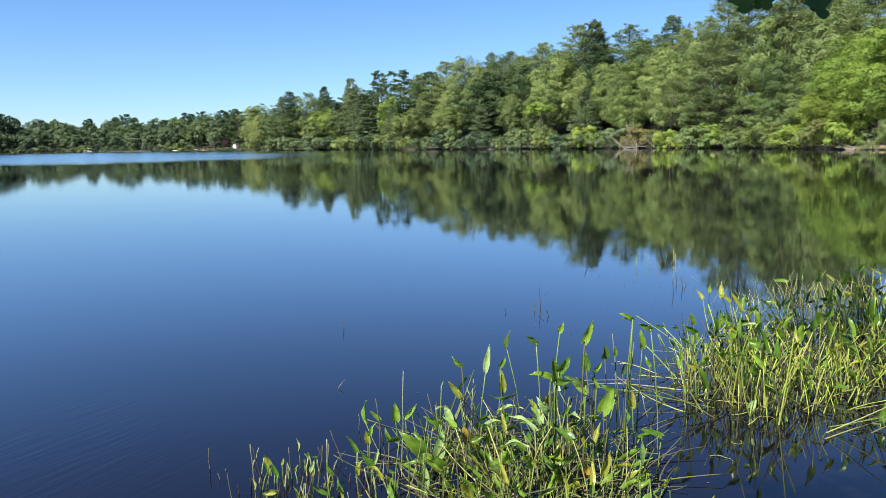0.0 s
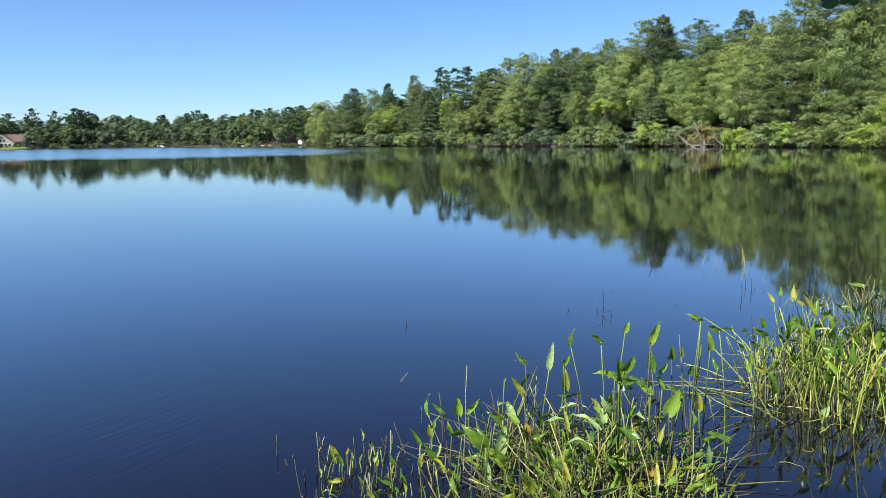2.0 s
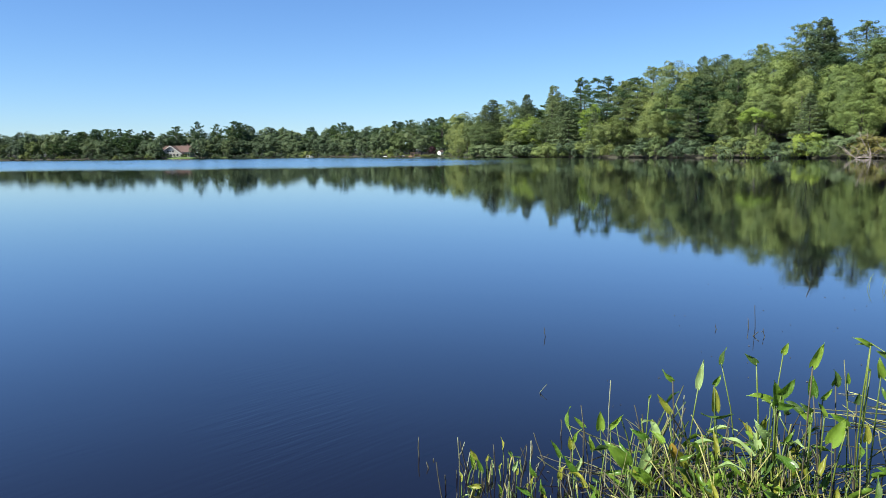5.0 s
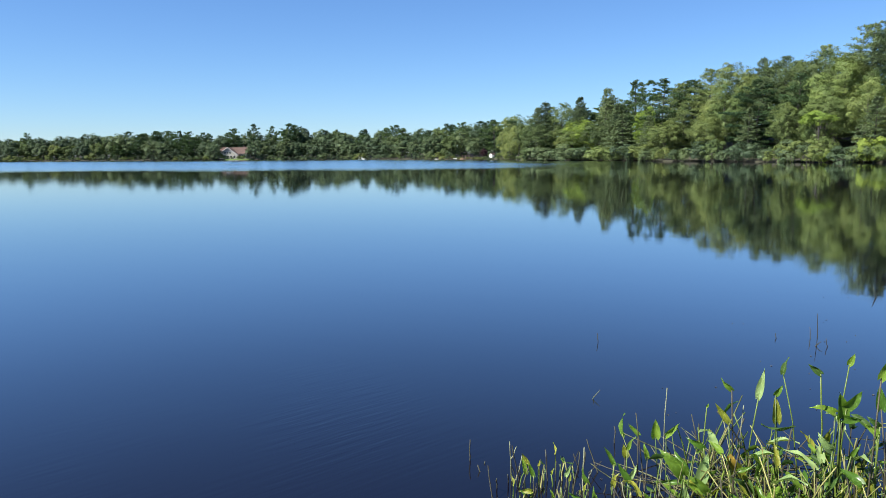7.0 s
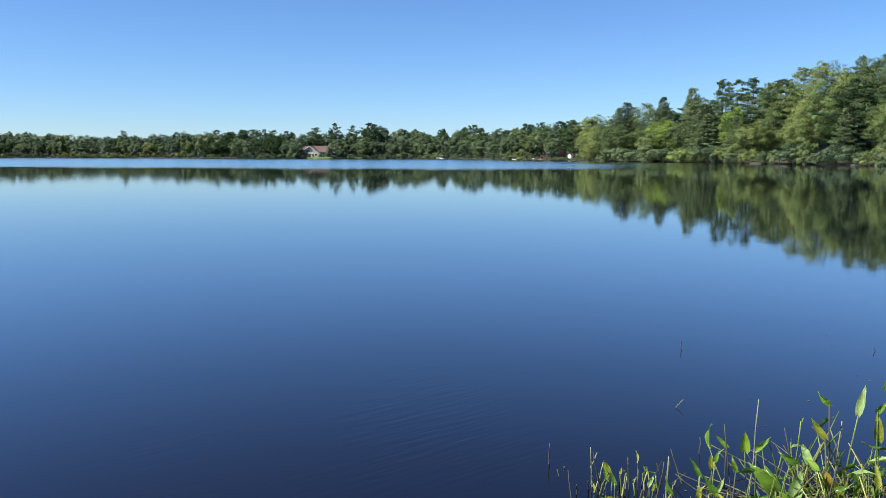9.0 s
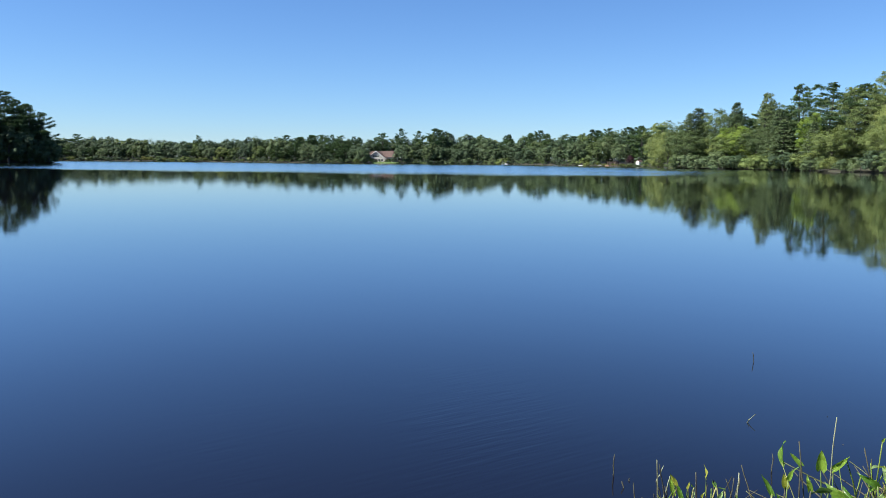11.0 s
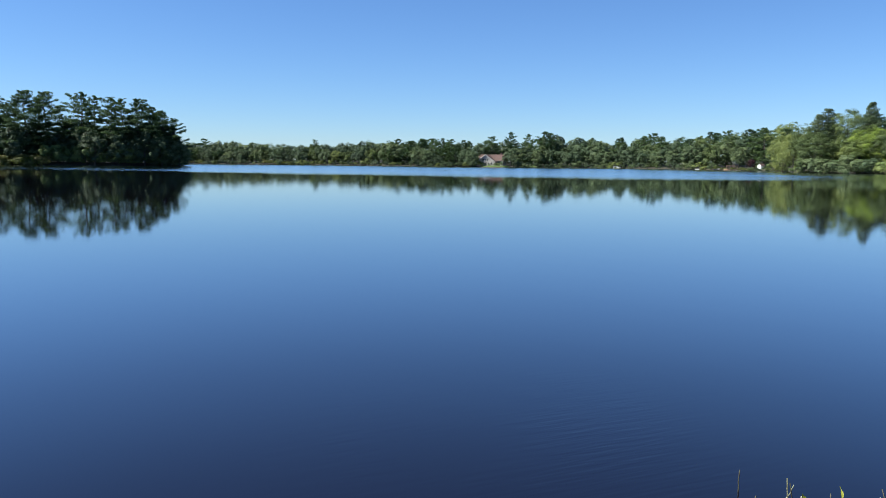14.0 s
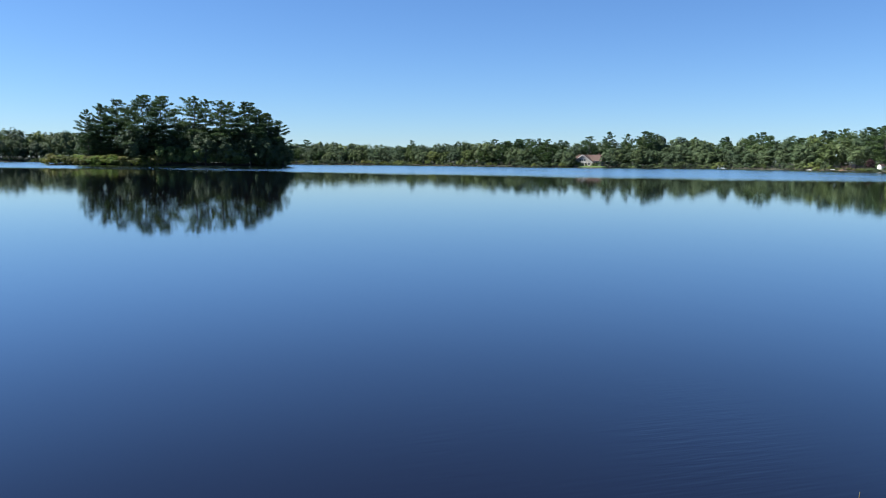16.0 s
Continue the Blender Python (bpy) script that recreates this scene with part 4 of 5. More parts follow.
def pontoon_boat():
    x, y = at(25.25, 392)
    b = new("pontoon_boat")
    b.matrix_world = pose(x, y, 0, 0, 0, 25.25 - 20)
    for k in (-0.8, 0.8):
        v, f = tube(np.array([[-2.0, k, 0.1], [-1.7, k, 0.1], [1.5, k, 0.1], [1.95, k, 0.2]]), [0.15, 0.26, 0.26, 0.05], 10)
        mesh_part("pontoon", from_faces("pontoon", v, f, ALUMINIUM, True), None, b)
    block(b, "deck", WHITE_PAINT, -1.9, 1.7, -1.05, 1.05, 0.34, 0.44)
    for k in (-1, 1):
        block(b, "side_panel", WHITE_PAINT, -1.85, 0.4, k * 1.0 - 0.03, k * 1.0 + 0.03, 0.46, 1.0)
    block(b, "console", WHITE_PAINT, 0.6, 1.1, -0.4, 0.4, 0.44, 1.2, bevel=0.05)
    for px in (-1.7, 1.0):
        for k in (-0.95, 0.95):
            block(b, "post", ALUMINIUM, px - 0.03, px + 0.03, k - 0.03, k + 0.03, 0.44, 1.75)
    block(b, "canopy", WHITE_PAINT, -1.9, 1.3, -1.1, 1.1, 1.72, 1.82, "white canvas canopy", 0.03)
    tagged(b, "small white pontoon boat moored at the far shore", "boat")


def upturned_boat(left, far, turn):
    x, y = at(left, far)
    vs, fs = [], []
    for i in range(9):
        u = i / 8
        w = 0.62 * math.sin(math.pi * (0.08 + 0.84 * u)) ** 0.6
        for j in range(7):
            a = math.pi * j / 6
            vs.append(((u - 0.5) * 3.6, w * math.cos(a), 0.45 * math.sin(a) * (0.6 + 0.4 * math.sin(math.pi * u))))
    for i in range(8):
        for j in range(6):
            fs.append((i * 7 + j, (i + 1) * 7 + j, (i + 1) * 7 + j + 1, i * 7 + j + 1))
    b = new("rowing_boat", from_faces("rowing_boat", vs, fs, WHITE_PAINT, True))
    b.matrix_world = pose(x, y, max(soil_z(x, y), 0) + 0.12, 0, 0, left + turn) @ Matrix.Diagonal((0.55, 0.55, 0.55, 1))
    tagged(b, "white upturned rowing boat on the bank", "boat")


white_shed()
timber_deck()
pontoon_boat()
upturned_boat(19.6, 325.5, 8)
upturned_boat(18.2, 312.5, -10)


# ---------------------------------------------------------------- water plants by the near shore
def blade_leaf_material(name, dark, light, gloss, through):
    m, nt, p = material(name)
    info = nt.nodes.new("ShaderNodeObjectInfo")
    c = ramp(nt, info.outputs["Random"], ((0.0, dark), (1.0, light)))
    blotch = ramp(nt, noise_at(nt, 18, 4), ((0.32, (0.7, 0.72, 0.6)), (0.6, (1.05, 1.05, 1.0))))
    vein = ramp(nt, noise_at(nt, 90, 2, stretch=(1, 0.25, 1)), ((0.3, (0.88, 0.9, 0.85)), (0.7, (1.06, 1.06, 1.02))))
    c = mixed(nt, mixed(nt, c, blotch, 0.7, "MULTIPLY"), vein, 1.0, "MULTIPLY")
    nt.links.new(c, p.inputs["Base Color"])
    p.inputs["Roughness"].default_value = gloss
    p.inputs["Specular IOR Level"].default_value = 0.3
    t = nt.nodes.new("ShaderNodeBsdfTranslucent")
    nt.links.new(mixed(nt, c, (1.3, 1.35, 0.5), 1.0, "MULTIPLY"), t.inputs[0])
    mix = nt.nodes.new("ShaderNodeMixShader")
    mix.inputs[0].default_value = through
    nt.links.new(p.outputs[0], mix.inputs[1])
    nt.links.new(t.outputs[0], mix.inputs[2])
    nt.links.new(mix.outputs[0], nt.nodes["Material Output"].inputs[0])
    return m


# d and p: the same leaf coloured as in shade and in sun
LEAF = {
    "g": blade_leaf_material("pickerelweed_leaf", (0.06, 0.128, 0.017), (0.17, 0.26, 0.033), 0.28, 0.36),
    "d": blade_leaf_material("shaded_pickerelweed_leaf", (0.025, 0.06, 0.01), (0.05, 0.095, 0.015), 0.6, 0.25),
    "p": blade_leaf_material("sunlit_pickerelweed_leaf", (0.17, 0.25, 0.09), (0.25, 0.33, 0.14), 0.36, 0.25),
    "y": blade_leaf_material("yellowing_leaf", (0.18, 0.2, 0.025), (0.27, 0.27, 0.04), 0.4, 0.4),
    "o": blade_leaf_material("withered_orange_leaf", (0.27, 0.18, 0.025), (0.34, 0.2, 0.03), 0.5, 0.35),
}
STEM = blade_leaf_material("green_stem", (0.055, 0.09, 0.018), (0.15, 0.195, 0.036), 0.4, 0.15)
YELLOW_STEM = blade_leaf_material("yellow_green_stem", (0.12, 0.16, 0.028), (0.29, 0.33, 0.055), 0.4, 0.15)
STRAW = blade_leaf_material("straw_stem", (0.12, 0.12, 0.04), (0.34, 0.32, 0.12), 0.5, 0.15)
PALE_STALK = blade_leaf_material("bleached_stalk", (0.12, 0.12, 0.07), (0.26, 0.26, 0.18), 0.5, 0.1)
BROWN_STEM = blade_leaf_material("brown_dead_stem", (0.022, 0.02, 0.014), (0.075, 0.066, 0.044), 0.7, 0.05)


def leaf_blade(joint, tip, width, rng, facing=(0, -1, 0.45), jitter=0.5, fold=0.6):
    """A heart-based, pointed leaf from its joint to its tip, folded along the midrib and curling."""
    joint, tip = np.array(joint, float), np.array(tip, float)
    a = tip - joint
    ln = np.linalg.norm(a)
    a /= ln
    n = np.array(facing, float) + rng.normal(size=3) * jitter
    n -= a * n.dot(a)
    n /= np.linalg.norm(n)
    s = np.cross(a, n)
    rows = 9
    vs, fs = [], []
    curl, twist = rng.uniform(-0.15, 0.35), rng.normal() * 0.5
    for i in range(rows):
        u = i / (rows - 1)
        w = ln * width * 1.8 * (u + 0.015) ** 0.34 * (1 - u) ** 1.05
        back = 0.10 * ln * max(0, 0.3 - u) / 0.3
        n2, s2 = n * math.cos(twist * u) + s * math.sin(twist * u), s * math.cos(twist * u) - n * math.sin(twist * u)
        for v in (-1, -0.55, 0, 0.55, 1):
            q = joint + a * (ln * u - back * abs(v) * 1.6) + s2 * w * 0.5 * v + n2 * (fold * w * 0.5 * abs(v) ** 1.3 - curl * ln * (u - 0.5) ** 2 * 2 + 0.035 * ln * math.sin(9 * u + 2 * v))
            vs.append(q)
    for i in range(rows - 1):
        for j in range(4):
            fs.append((i * 5 + j, i * 5 + j + 1, (i + 1) * 5 + j + 1, (i + 1) * 5 + j))
    return vs, fs


def stem_tube(foot, top, rng, thick=0.0045, sag=0.06, taper=0.75):
    foot, top = np.array(foot, float), np.array(top, float)
    ln = np.linalg.norm(top - foot)
    side = rng.normal(size=3) * sag * ln
    side[2] *= 0.3
    f = np.linspace(0, 1, 7)
    pts = foot + (top - foot) * f[:, None] + side * (f * (1 - f) * 2)[:, None]
    return tube(pts, thick * (1 - (1 - taper) * f), 6)


leaf_rng = rng_of(404)
PATCH = "pickerelweed standing in shallow water"


def pickerel(bx, by, jx, jy, jz, tx, ty, tz, width, shade="g"):
    """One leaf stalk of pickerelweed, from the bed of the pond to the tip of its leaf."""
    foot = (bx + leaf_rng.normal() * 0.03, by + leaf_rng.normal() * 0.03, soil_z(bx, by) - 0.02)
    root = new("pickerelweed")
    root.location = foot
    o = np.array(foot)
    v, f = stem_tube((0, 0, 0), np.array((jx, jy, jz)) - o, leaf_rng, leaf_rng.uniform(0.0032, 0.0048), 0.05)
    mesh_part("stem", from_faces("stem", v, f, STEM if leaf_rng.random() < 0.75 else BROWN_STEM, True), None, root)
    v, f = leaf_blade(np.array((jx, jy, jz)) - o, np.array((tx, ty, tz)) - o, width, leaf_rng, jitter=0.35)
    mesh_part("leaf", from_faces("leaf", v, f, LEAF[shade], True), None, root)
    # dark green and pale sunlit leaves carry shade and sun in their colour
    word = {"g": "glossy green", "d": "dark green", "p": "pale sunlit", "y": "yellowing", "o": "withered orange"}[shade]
    tagged(root, "pickerelweed stalk with one %s heart-shaped leaf in the water" % word, "water plant", PATCH)


def stalk(bx, by, tx, ty, tz):
    """A bare dead stalk standing in the water."""
    foot = np.array((bx, by, soil_z(bx, by) - 0.02))
    top = np.array((tx, ty, tz)) - foot
    knee = np.array((bx, by, -0.01)) - foot
    f = np.linspace(0, 1, 5)[1:]
    pts = np.concatenate([[[0, 0, 0]], [knee], knee + (top - knee) * f[:, None] + leaf_rng.normal(size=(4, 3)) * 0.0018])
    v, fc = tube(pts, np.linspace(0.0038, 0.0024, len(pts)), 6)
    ob = new("dead_stalk", from_faces("dead_stalk", v, fc, PALE_STALK if leaf_rng.random() < 0.5 and by < 4.2 else BROWN_STEM, True))
    ob.location = foot
    tagged(ob, "thin bare straw-coloured stalk standing in the water", "stalk", "bare stalks in the water")


pickerel(-0.25, 3.53, -0.25, 3.50, 0.25, -0.25, 3.50, 0.34, 0.60)
pickerel(-0.20, 3.53, -0.20, 3.50, 0.26, -0.14, 3.50, 0.33, 0.35)
pickerel(-0.33, 3.53, -0.33, 3.50, 0.25, -0.38, 3.50, 0.30, 0.40)
pickerel(0.07, 3.43, 0.07, 3.40, 0.40, 0.01, 3.40, 0.48, 0.35, 'y')
pickerel(-0.02, 3.63, -0.02, 3.60, 0.39, -0.01, 3.60, 0.41, 0.60)
pickerel(0.08, 3.45, 0.08, 3.42, 0.54, 0.03, 3.42, 0.59, 0.40)
pickerel(-0.11, 3.33, -0.11, 3.30, 0.16, -0.22, 3.30, 0.27, 0.50)
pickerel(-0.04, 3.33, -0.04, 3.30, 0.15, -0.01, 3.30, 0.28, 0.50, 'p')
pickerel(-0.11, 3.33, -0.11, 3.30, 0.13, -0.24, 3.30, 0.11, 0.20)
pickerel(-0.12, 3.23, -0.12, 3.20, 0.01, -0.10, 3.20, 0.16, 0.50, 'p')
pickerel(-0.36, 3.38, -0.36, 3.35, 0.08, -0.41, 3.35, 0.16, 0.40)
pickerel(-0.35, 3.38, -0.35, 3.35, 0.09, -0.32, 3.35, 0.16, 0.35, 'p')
pickerel(-0.43, 3.43, -0.43, 3.40, 0.13, -0.48, 3.40, 0.21, 0.30)
pickerel(-0.37, 3.43, -0.37, 3.40, 0.21, -0.34, 3.40, 0.28, 0.30)
pickerel(-0.38, 3.45, -0.38, 3.42, 0.17, -0.39, 3.42, 0.23, 0.60, 'y')
pickerel(-0.43, 3.38, -0.43, 3.35, 0.04, -0.41, 3.35, 0.11, 0.45, 'y')
pickerel(-0.28, 3.48, -0.28, 3.45, 0.16, -0.30, 3.45, 0.23, 0.40)
pickerel(-0.03, 3.43, -0.03, 3.40, 0.26, -0.11, 3.40, 0.30, 0.40)
pickerel(0.08, 3.38, 0.08, 3.35, 0.25, 0.10, 3.35, 0.17, 0.60, 'o')
pickerel(0.12, 3.38, 0.12, 3.35, 0.19, 0.19, 3.35, 0.22, 0.35)
pickerel(0.31, 3.66, 0.31, 3.63, 0.58, 0.33, 3.63, 0.66, 0.40, 'd')
pickerel(0.43, 3.41, 0.43, 3.38, 0.66, 0.38, 3.38, 0.70, 0.50, 'd')
pickerel(0.56, 3.53, 0.56, 3.50, 0.68, 0.58, 3.50, 0.73, 0.60)
pickerel(0.64, 3.32, 0.64, 3.29, 0.69, 0.68, 3.29, 0.79, 0.40)
pickerel(0.66, 3.38, 0.66, 3.35, 0.54, 0.65, 3.35, 0.64, 0.50)
pickerel(0.27, 3.53, 0.27, 3.50, 0.51, 0.30, 3.50, 0.56, 0.50)
pickerel(0.20, 3.53, 0.20, 3.50, 0.50, 0.22, 3.50, 0.63, 0.30, 'p')
pickerel(0.52, 3.43, 0.52, 3.40, 0.47, 0.51, 3.40, 0.58, 0.70)
pickerel(0.54, 3.43, 0.54, 3.40, 0.51, 0.60, 3.40, 0.59, 0.55)
pickerel(0.50, 3.43, 0.50, 3.40, 0.49, 0.40, 3.40, 0.51, 0.40)
pickerel(0.53, 3.43, 0.53, 3.40, 0.46, 0.61, 3.40, 0.47, 0.50)
pickerel(0.77, 3.48, 0.77, 3.45, 0.56, 0.77, 3.45, 0.63, 0.70, 'd')
pickerel(0.71, 3.43, 0.71, 3.40, 0.51, 0.75, 3.40, 0.56, 0.40)
pickerel(0.83, 3.53, 0.83, 3.50, 0.56, 0.83, 3.50, 0.61, 0.50)
pickerel(0.87, 3.53, 0.87, 3.50, 0.47, 0.88, 3.50, 0.52, 0.60, 'd')
pickerel(0.65, 3.38, 0.65, 3.35, 0.43, 0.60, 3.35, 0.47, 0.50)
pickerel(0.66, 3.38, 0.66, 3.35, 0.46, 0.61, 3.35, 0.50, 0.50, 'd')
pickerel(0.71, 3.38, 0.71, 3.35, 0.45, 0.68, 3.35, 0.51, 0.50)
pickerel(0.79, 3.33, 0.79, 3.30, 0.43, 0.72, 3.30, 0.48, 0.50)
pickerel(0.72, 3.28, 0.72, 3.25, 0.37, 0.77, 3.25, 0.48, 0.60)
pickerel(0.88, 3.38, 0.88, 3.35, 0.35, 0.88, 3.35, 0.43, 0.50, 'y')
pickerel(0.48, 3.33, 0.48, 3.30, 0.35, 0.42, 3.30, 0.42, 0.50, 'p')
pickerel(0.32, 3.33, 0.32, 3.30, 0.43, 0.20, 3.30, 0.42, 0.20, 'd')
pickerel(0.94, 3.63, 0.94, 3.60, 0.71, 0.87, 3.60, 0.75, 0.35)
pickerel(0.94, 3.63, 0.94, 3.60, 0.71, 0.88, 3.60, 0.72, 0.30, 'd')
pickerel(1.03, 3.63, 1.03, 3.60, 0.66, 0.96, 3.60, 0.69, 0.45, 'd')
pickerel(0.99, 3.63, 0.99, 3.60, 0.57, 0.98, 3.60, 0.66, 0.50)
pickerel(0.96, 3.68, 0.96, 3.65, 0.58, 0.94, 3.65, 0.59, 0.60)
pickerel(0.35, 3.23, 0.35, 3.20, 0.21, 0.28, 3.20, 0.29, 0.35)
pickerel(0.38, 3.23, 0.38, 3.20, 0.10, 0.34, 3.20, 0.14, 0.50, 'p')
pickerel(0.63, 3.23, 0.63, 3.20, 0.08, 0.66, 3.20, 0.15, 0.50, 'o')
pickerel(1.02, 3.38, 1.02, 3.35, 0.20, 0.92, 3.35, 0.24, 0.40)
pickerel(0.92, 3.23, 0.92, 3.20, 0.09, 0.81, 3.20, 0.08, 0.40)
pickerel(0.79, 3.13, 0.79, 3.10, 0.01, 0.79, 3.10, 0.09, 0.50)
pickerel(0.29, 3.23, 0.29, 3.20, 0.15, 0.23, 3.20, 0.20, 0.40)
pickerel(0.18, 3.23, 0.18, 3.20, 0.07, 0.12, 3.20, 0.12, 0.40)
pickerel(0.02, 3.23, 0.02, 3.20, 0.04, -0.03, 3.20, 0.11, 0.45)
pickerel(0.57, 3.43, 0.57, 3.40, 0.30, 0.60, 3.40, 0.35, 0.40)
pickerel(0.28, 3.53, 0.28, 3.50, 0.39, 0.27, 3.50, 0.51, 0.40, 'y')
pickerel(-0.24, 3.28, -0.24, 3.25, 0.02, -0.29, 3.25, 0.08, 0.40)
pickerel(-0.54, 3.33, -0.54, 3.30, 0.06, -0.57, 3.30, 0.13, 0.40)
pickerel(1.52, 4.43, 1.52, 4.40, 0.48, 1.50, 4.40, 0.55, 0.55)
pickerel(1.50, 4.33, 1.50, 4.30, 0.45, 1.42, 4.30, 0.50, 0.45)
pickerel(1.66, 4.43, 1.66, 4.40, 0.42, 1.65, 4.40, 0.53, 0.50)
pickerel(1.48, 4.43, 1.48, 4.40, 0.36, 1.44, 4.40, 0.40, 0.50, 'd')
pickerel(1.78, 4.53, 1.78, 4.50, 0.44, 1.71, 4.50, 0.49, 0.40)
pickerel(1.42, 4.33, 1.42, 4.30, 0.29, 1.41, 4.30, 0.36, 0.40)
pickerel(2.64, 7.23, 2.64, 7.20, 0.09, 2.64, 7.20, 0.17, 0.50)
pickerel(2.77, 5.43, 2.77, 5.40, 0.54, 2.78, 5.40, 0.64, 0.60)
pickerel(2.85, 5.03, 2.85, 5.00, 0.67, 2.89, 5.00, 0.72, 0.40)
pickerel(1.54, 4.23, 1.54, 4.20, 0.14, 1.49, 4.20, 0.28, 0.40)
pickerel(1.47, 4.23, 1.47, 4.20, 0.26, 1.41, 4.20, 0.31, 0.50, 'y')
pickerel(1.45, 4.33, 1.45, 4.30, 0.09, 1.46, 4.30, 0.16, 0.40, 'p')
pickerel(1.72, 4.03, 1.72, 4.00, 0.09, 1.75, 4.00, 0.14, 0.80, 'p')
pickerel(1.85, 4.63, 1.85, 4.60, 0.32, 1.84, 4.60, 0.42, 0.40)
pickerel(2.00, 4.63, 2.00, 4.60, 0.36, 2.02, 4.60, 0.44, 0.50, 'd')
pickerel(2.21, 4.73, 2.21, 4.70, 0.29, 2.18, 4.70, 0.38, 0.50)
pickerel(2.43, 4.83, 2.43, 4.80, 0.26, 2.40, 4.80, 0.36, 0.50)
pickerel(2.63, 4.93, 2.63, 4.90, 0.27, 2.60, 4.90, 0.38, 0.50)
pickerel(2.64, 4.73, 2.64, 4.70, 0.25, 2.58, 4.70, 0.33, 0.50, 'd')
pickerel(2.62, 4.63, 2.62, 4.60, 0.20, 2.66, 4.60, 0.27, 0.60, 'd')
pickerel(2.18, 4.53, 2.18, 4.50, 0.20, 2.14, 4.50, 0.25, 0.50)
pickerel(1.95, 4.33, 1.95, 4.30, 0.09, 1.93, 4.30, 0.16, 0.50)
pickerel(2.40, 3.93, 2.40, 3.90, 0.04, 2.42, 3.90, 0.14, 0.40)
pickerel(1.92, 4.03, 1.92, 4.00, 0.01, 1.90, 4.00, 0.07, 0.40)
pickerel(2.16, 4.33, 2.16, 4.30, 0.08, 2.20, 4.30, 0.15, 0.40)
pickerel(2.76, 5.23, 2.76, 5.20, 0.31, 2.80, 5.20, 0.40, 0.60)
pickerel(3.01, 5.13, 3.01, 5.10, 0.33, 3.04, 5.10, 0.49, 0.50)
pickerel(2.92, 4.83, 2.92, 4.80, 0.21, 2.89, 4.80, 0.31, 0.50)
pickerel(1.85, 4.43, 1.85, 4.40, 0.24, 1.83, 4.40, 0.33, 0.40)
pickerel(2.56, 5.03, 2.56, 5.00, 0.28, 2.58, 5.00, 0.38, 0.50)
pickerel(-0.65, 3.38, -0.65, 3.35, 0.06, -0.63, 3.35, 0.12, 0.40, 'p')
pickerel(-0.77, 3.43, -0.77, 3.40, 0.04, -0.77, 3.40, 0.08, 0.50, 'p')
pickerel(-0.85, 3.38, -0.85, 3.35, 0.05, -0.87, 3.35, 0.13, 0.35)
pickerel(-0.81, 3.38, -0.81, 3.35, 0.04, -0.84, 3.35, 0.11, 0.35)
pickerel(-0.79, 3.23, -0.79, 3.20, 0.03, -0.85, 3.20, 0.02, 0.50, 'y')
pickerel(-0.55, 3.23, -0.55, 3.20, 0.02, -0.62, 3.20, 0.05, 0.35)
pickerel(-0.49, 3.28, -0.49, 3.25, -0.00, -0.51, 3.25, 0.07, 0.40)
pickerel(-0.67, 3.18, -0.67, 3.15, 0.02, -0.69, 3.15, 0.08, 0.30)
pickerel(0.50, 3.23, 0.50, 3.20, 0.10, 0.54, 3.20, 0.17, 0.40)
pickerel(0.44, 3.33, 0.44, 3.30, 0.23, 0.49, 3.30, 0.27, 0.40)
pickerel(0.60, 3.33, 0.60, 3.30, 0.18, 0.56, 3.30, 0.24, 0.40)
# bare stalks
stalk(-0.92, 3.35, -0.93, 3.35, 0.20)
stalk(-0.88, 3.35, -0.92, 3.35, 0.18)
stalk(-0.75, 3.40, -0.76, 3.40, 0.16)
stalk(-0.61, 3.30, -0.58, 3.30, 0.21)
stalk(-0.57, 3.35, -0.57, 3.35, 0.22)
stalk(-0.22, 3.40, -0.20, 3.40, 0.53)
stalk(-0.29, 3.45, -0.34, 3.45, 0.38)
stalk(0.01, 3.45, -0.09, 3.45, 0.40)
stalk(0.11, 3.50, 0.14, 3.50, 0.45)
stalk(-0.49, 4.00, -0.49, 4.00, 0.09)
stalk(-0.78, 3.35, -0.78, 3.35, 0.09)
stalk(-1.10, 3.50, -1.10, 3.50, 0.01)
stalk(-1.10, 3.40, -1.11, 3.40, 0.03)
stalk(0.97, 3.90, 0.91, 3.90, 0.56)
stalk(1.58, 4.60, 1.51, 4.60, 0.50)
stalk(2.56, 8.00, 2.56, 8.00, 0.10)
stalk(2.67, 8.00, 2.64, 8.00, 0.09)
stalk(1.12, 3.80, 1.05, 3.80, 0.24)
stalk(2.66, 5.20, 2.69, 5.20, 0.56)
stalk(2.05, 5.00, 2.00, 5.00, 0.53)
stalk(2.20, 5.20, 2.20, 5.20, 0.51)
stalk(2.30, 4.80, 2.31, 4.80, 0.42)
stalk(2.90, 5.00, 2.95, 5.00, 0.60)
stalk(3.11, 5.20, 3.14, 5.20, 0.51)
stalk(1.82, 9.20, 1.78, 9.20, 0.11)
stalk(2.84, 9.40, 2.80, 9.40, 0.10)
stalk(-0.87, 6.25, -0.88, 6.25, 0.08)
stalk(0.93, 6.99, 0.92, 6.99, 0.21)
stalk(0.87, 6.94, 0.86, 6.94, 0.10)
stalk(0.86, 6.66, 0.91, 6.66, 0.04)
stalk(0.96, 6.66, 0.95, 6.66, 0.07)
stalk(-1.19, 3.52, -1.19, 3.52, 0.11)
stalk(0.59, 6.85, 0.58, 6.85, 0.04)
stalk(1.81, 9.16, 1.77, 9.16, 0.10)
stalk(2.39, 7.56, 2.38, 7.56, 0.15)
stalk(2.56, 7.79, 2.55, 7.79, 0.14)

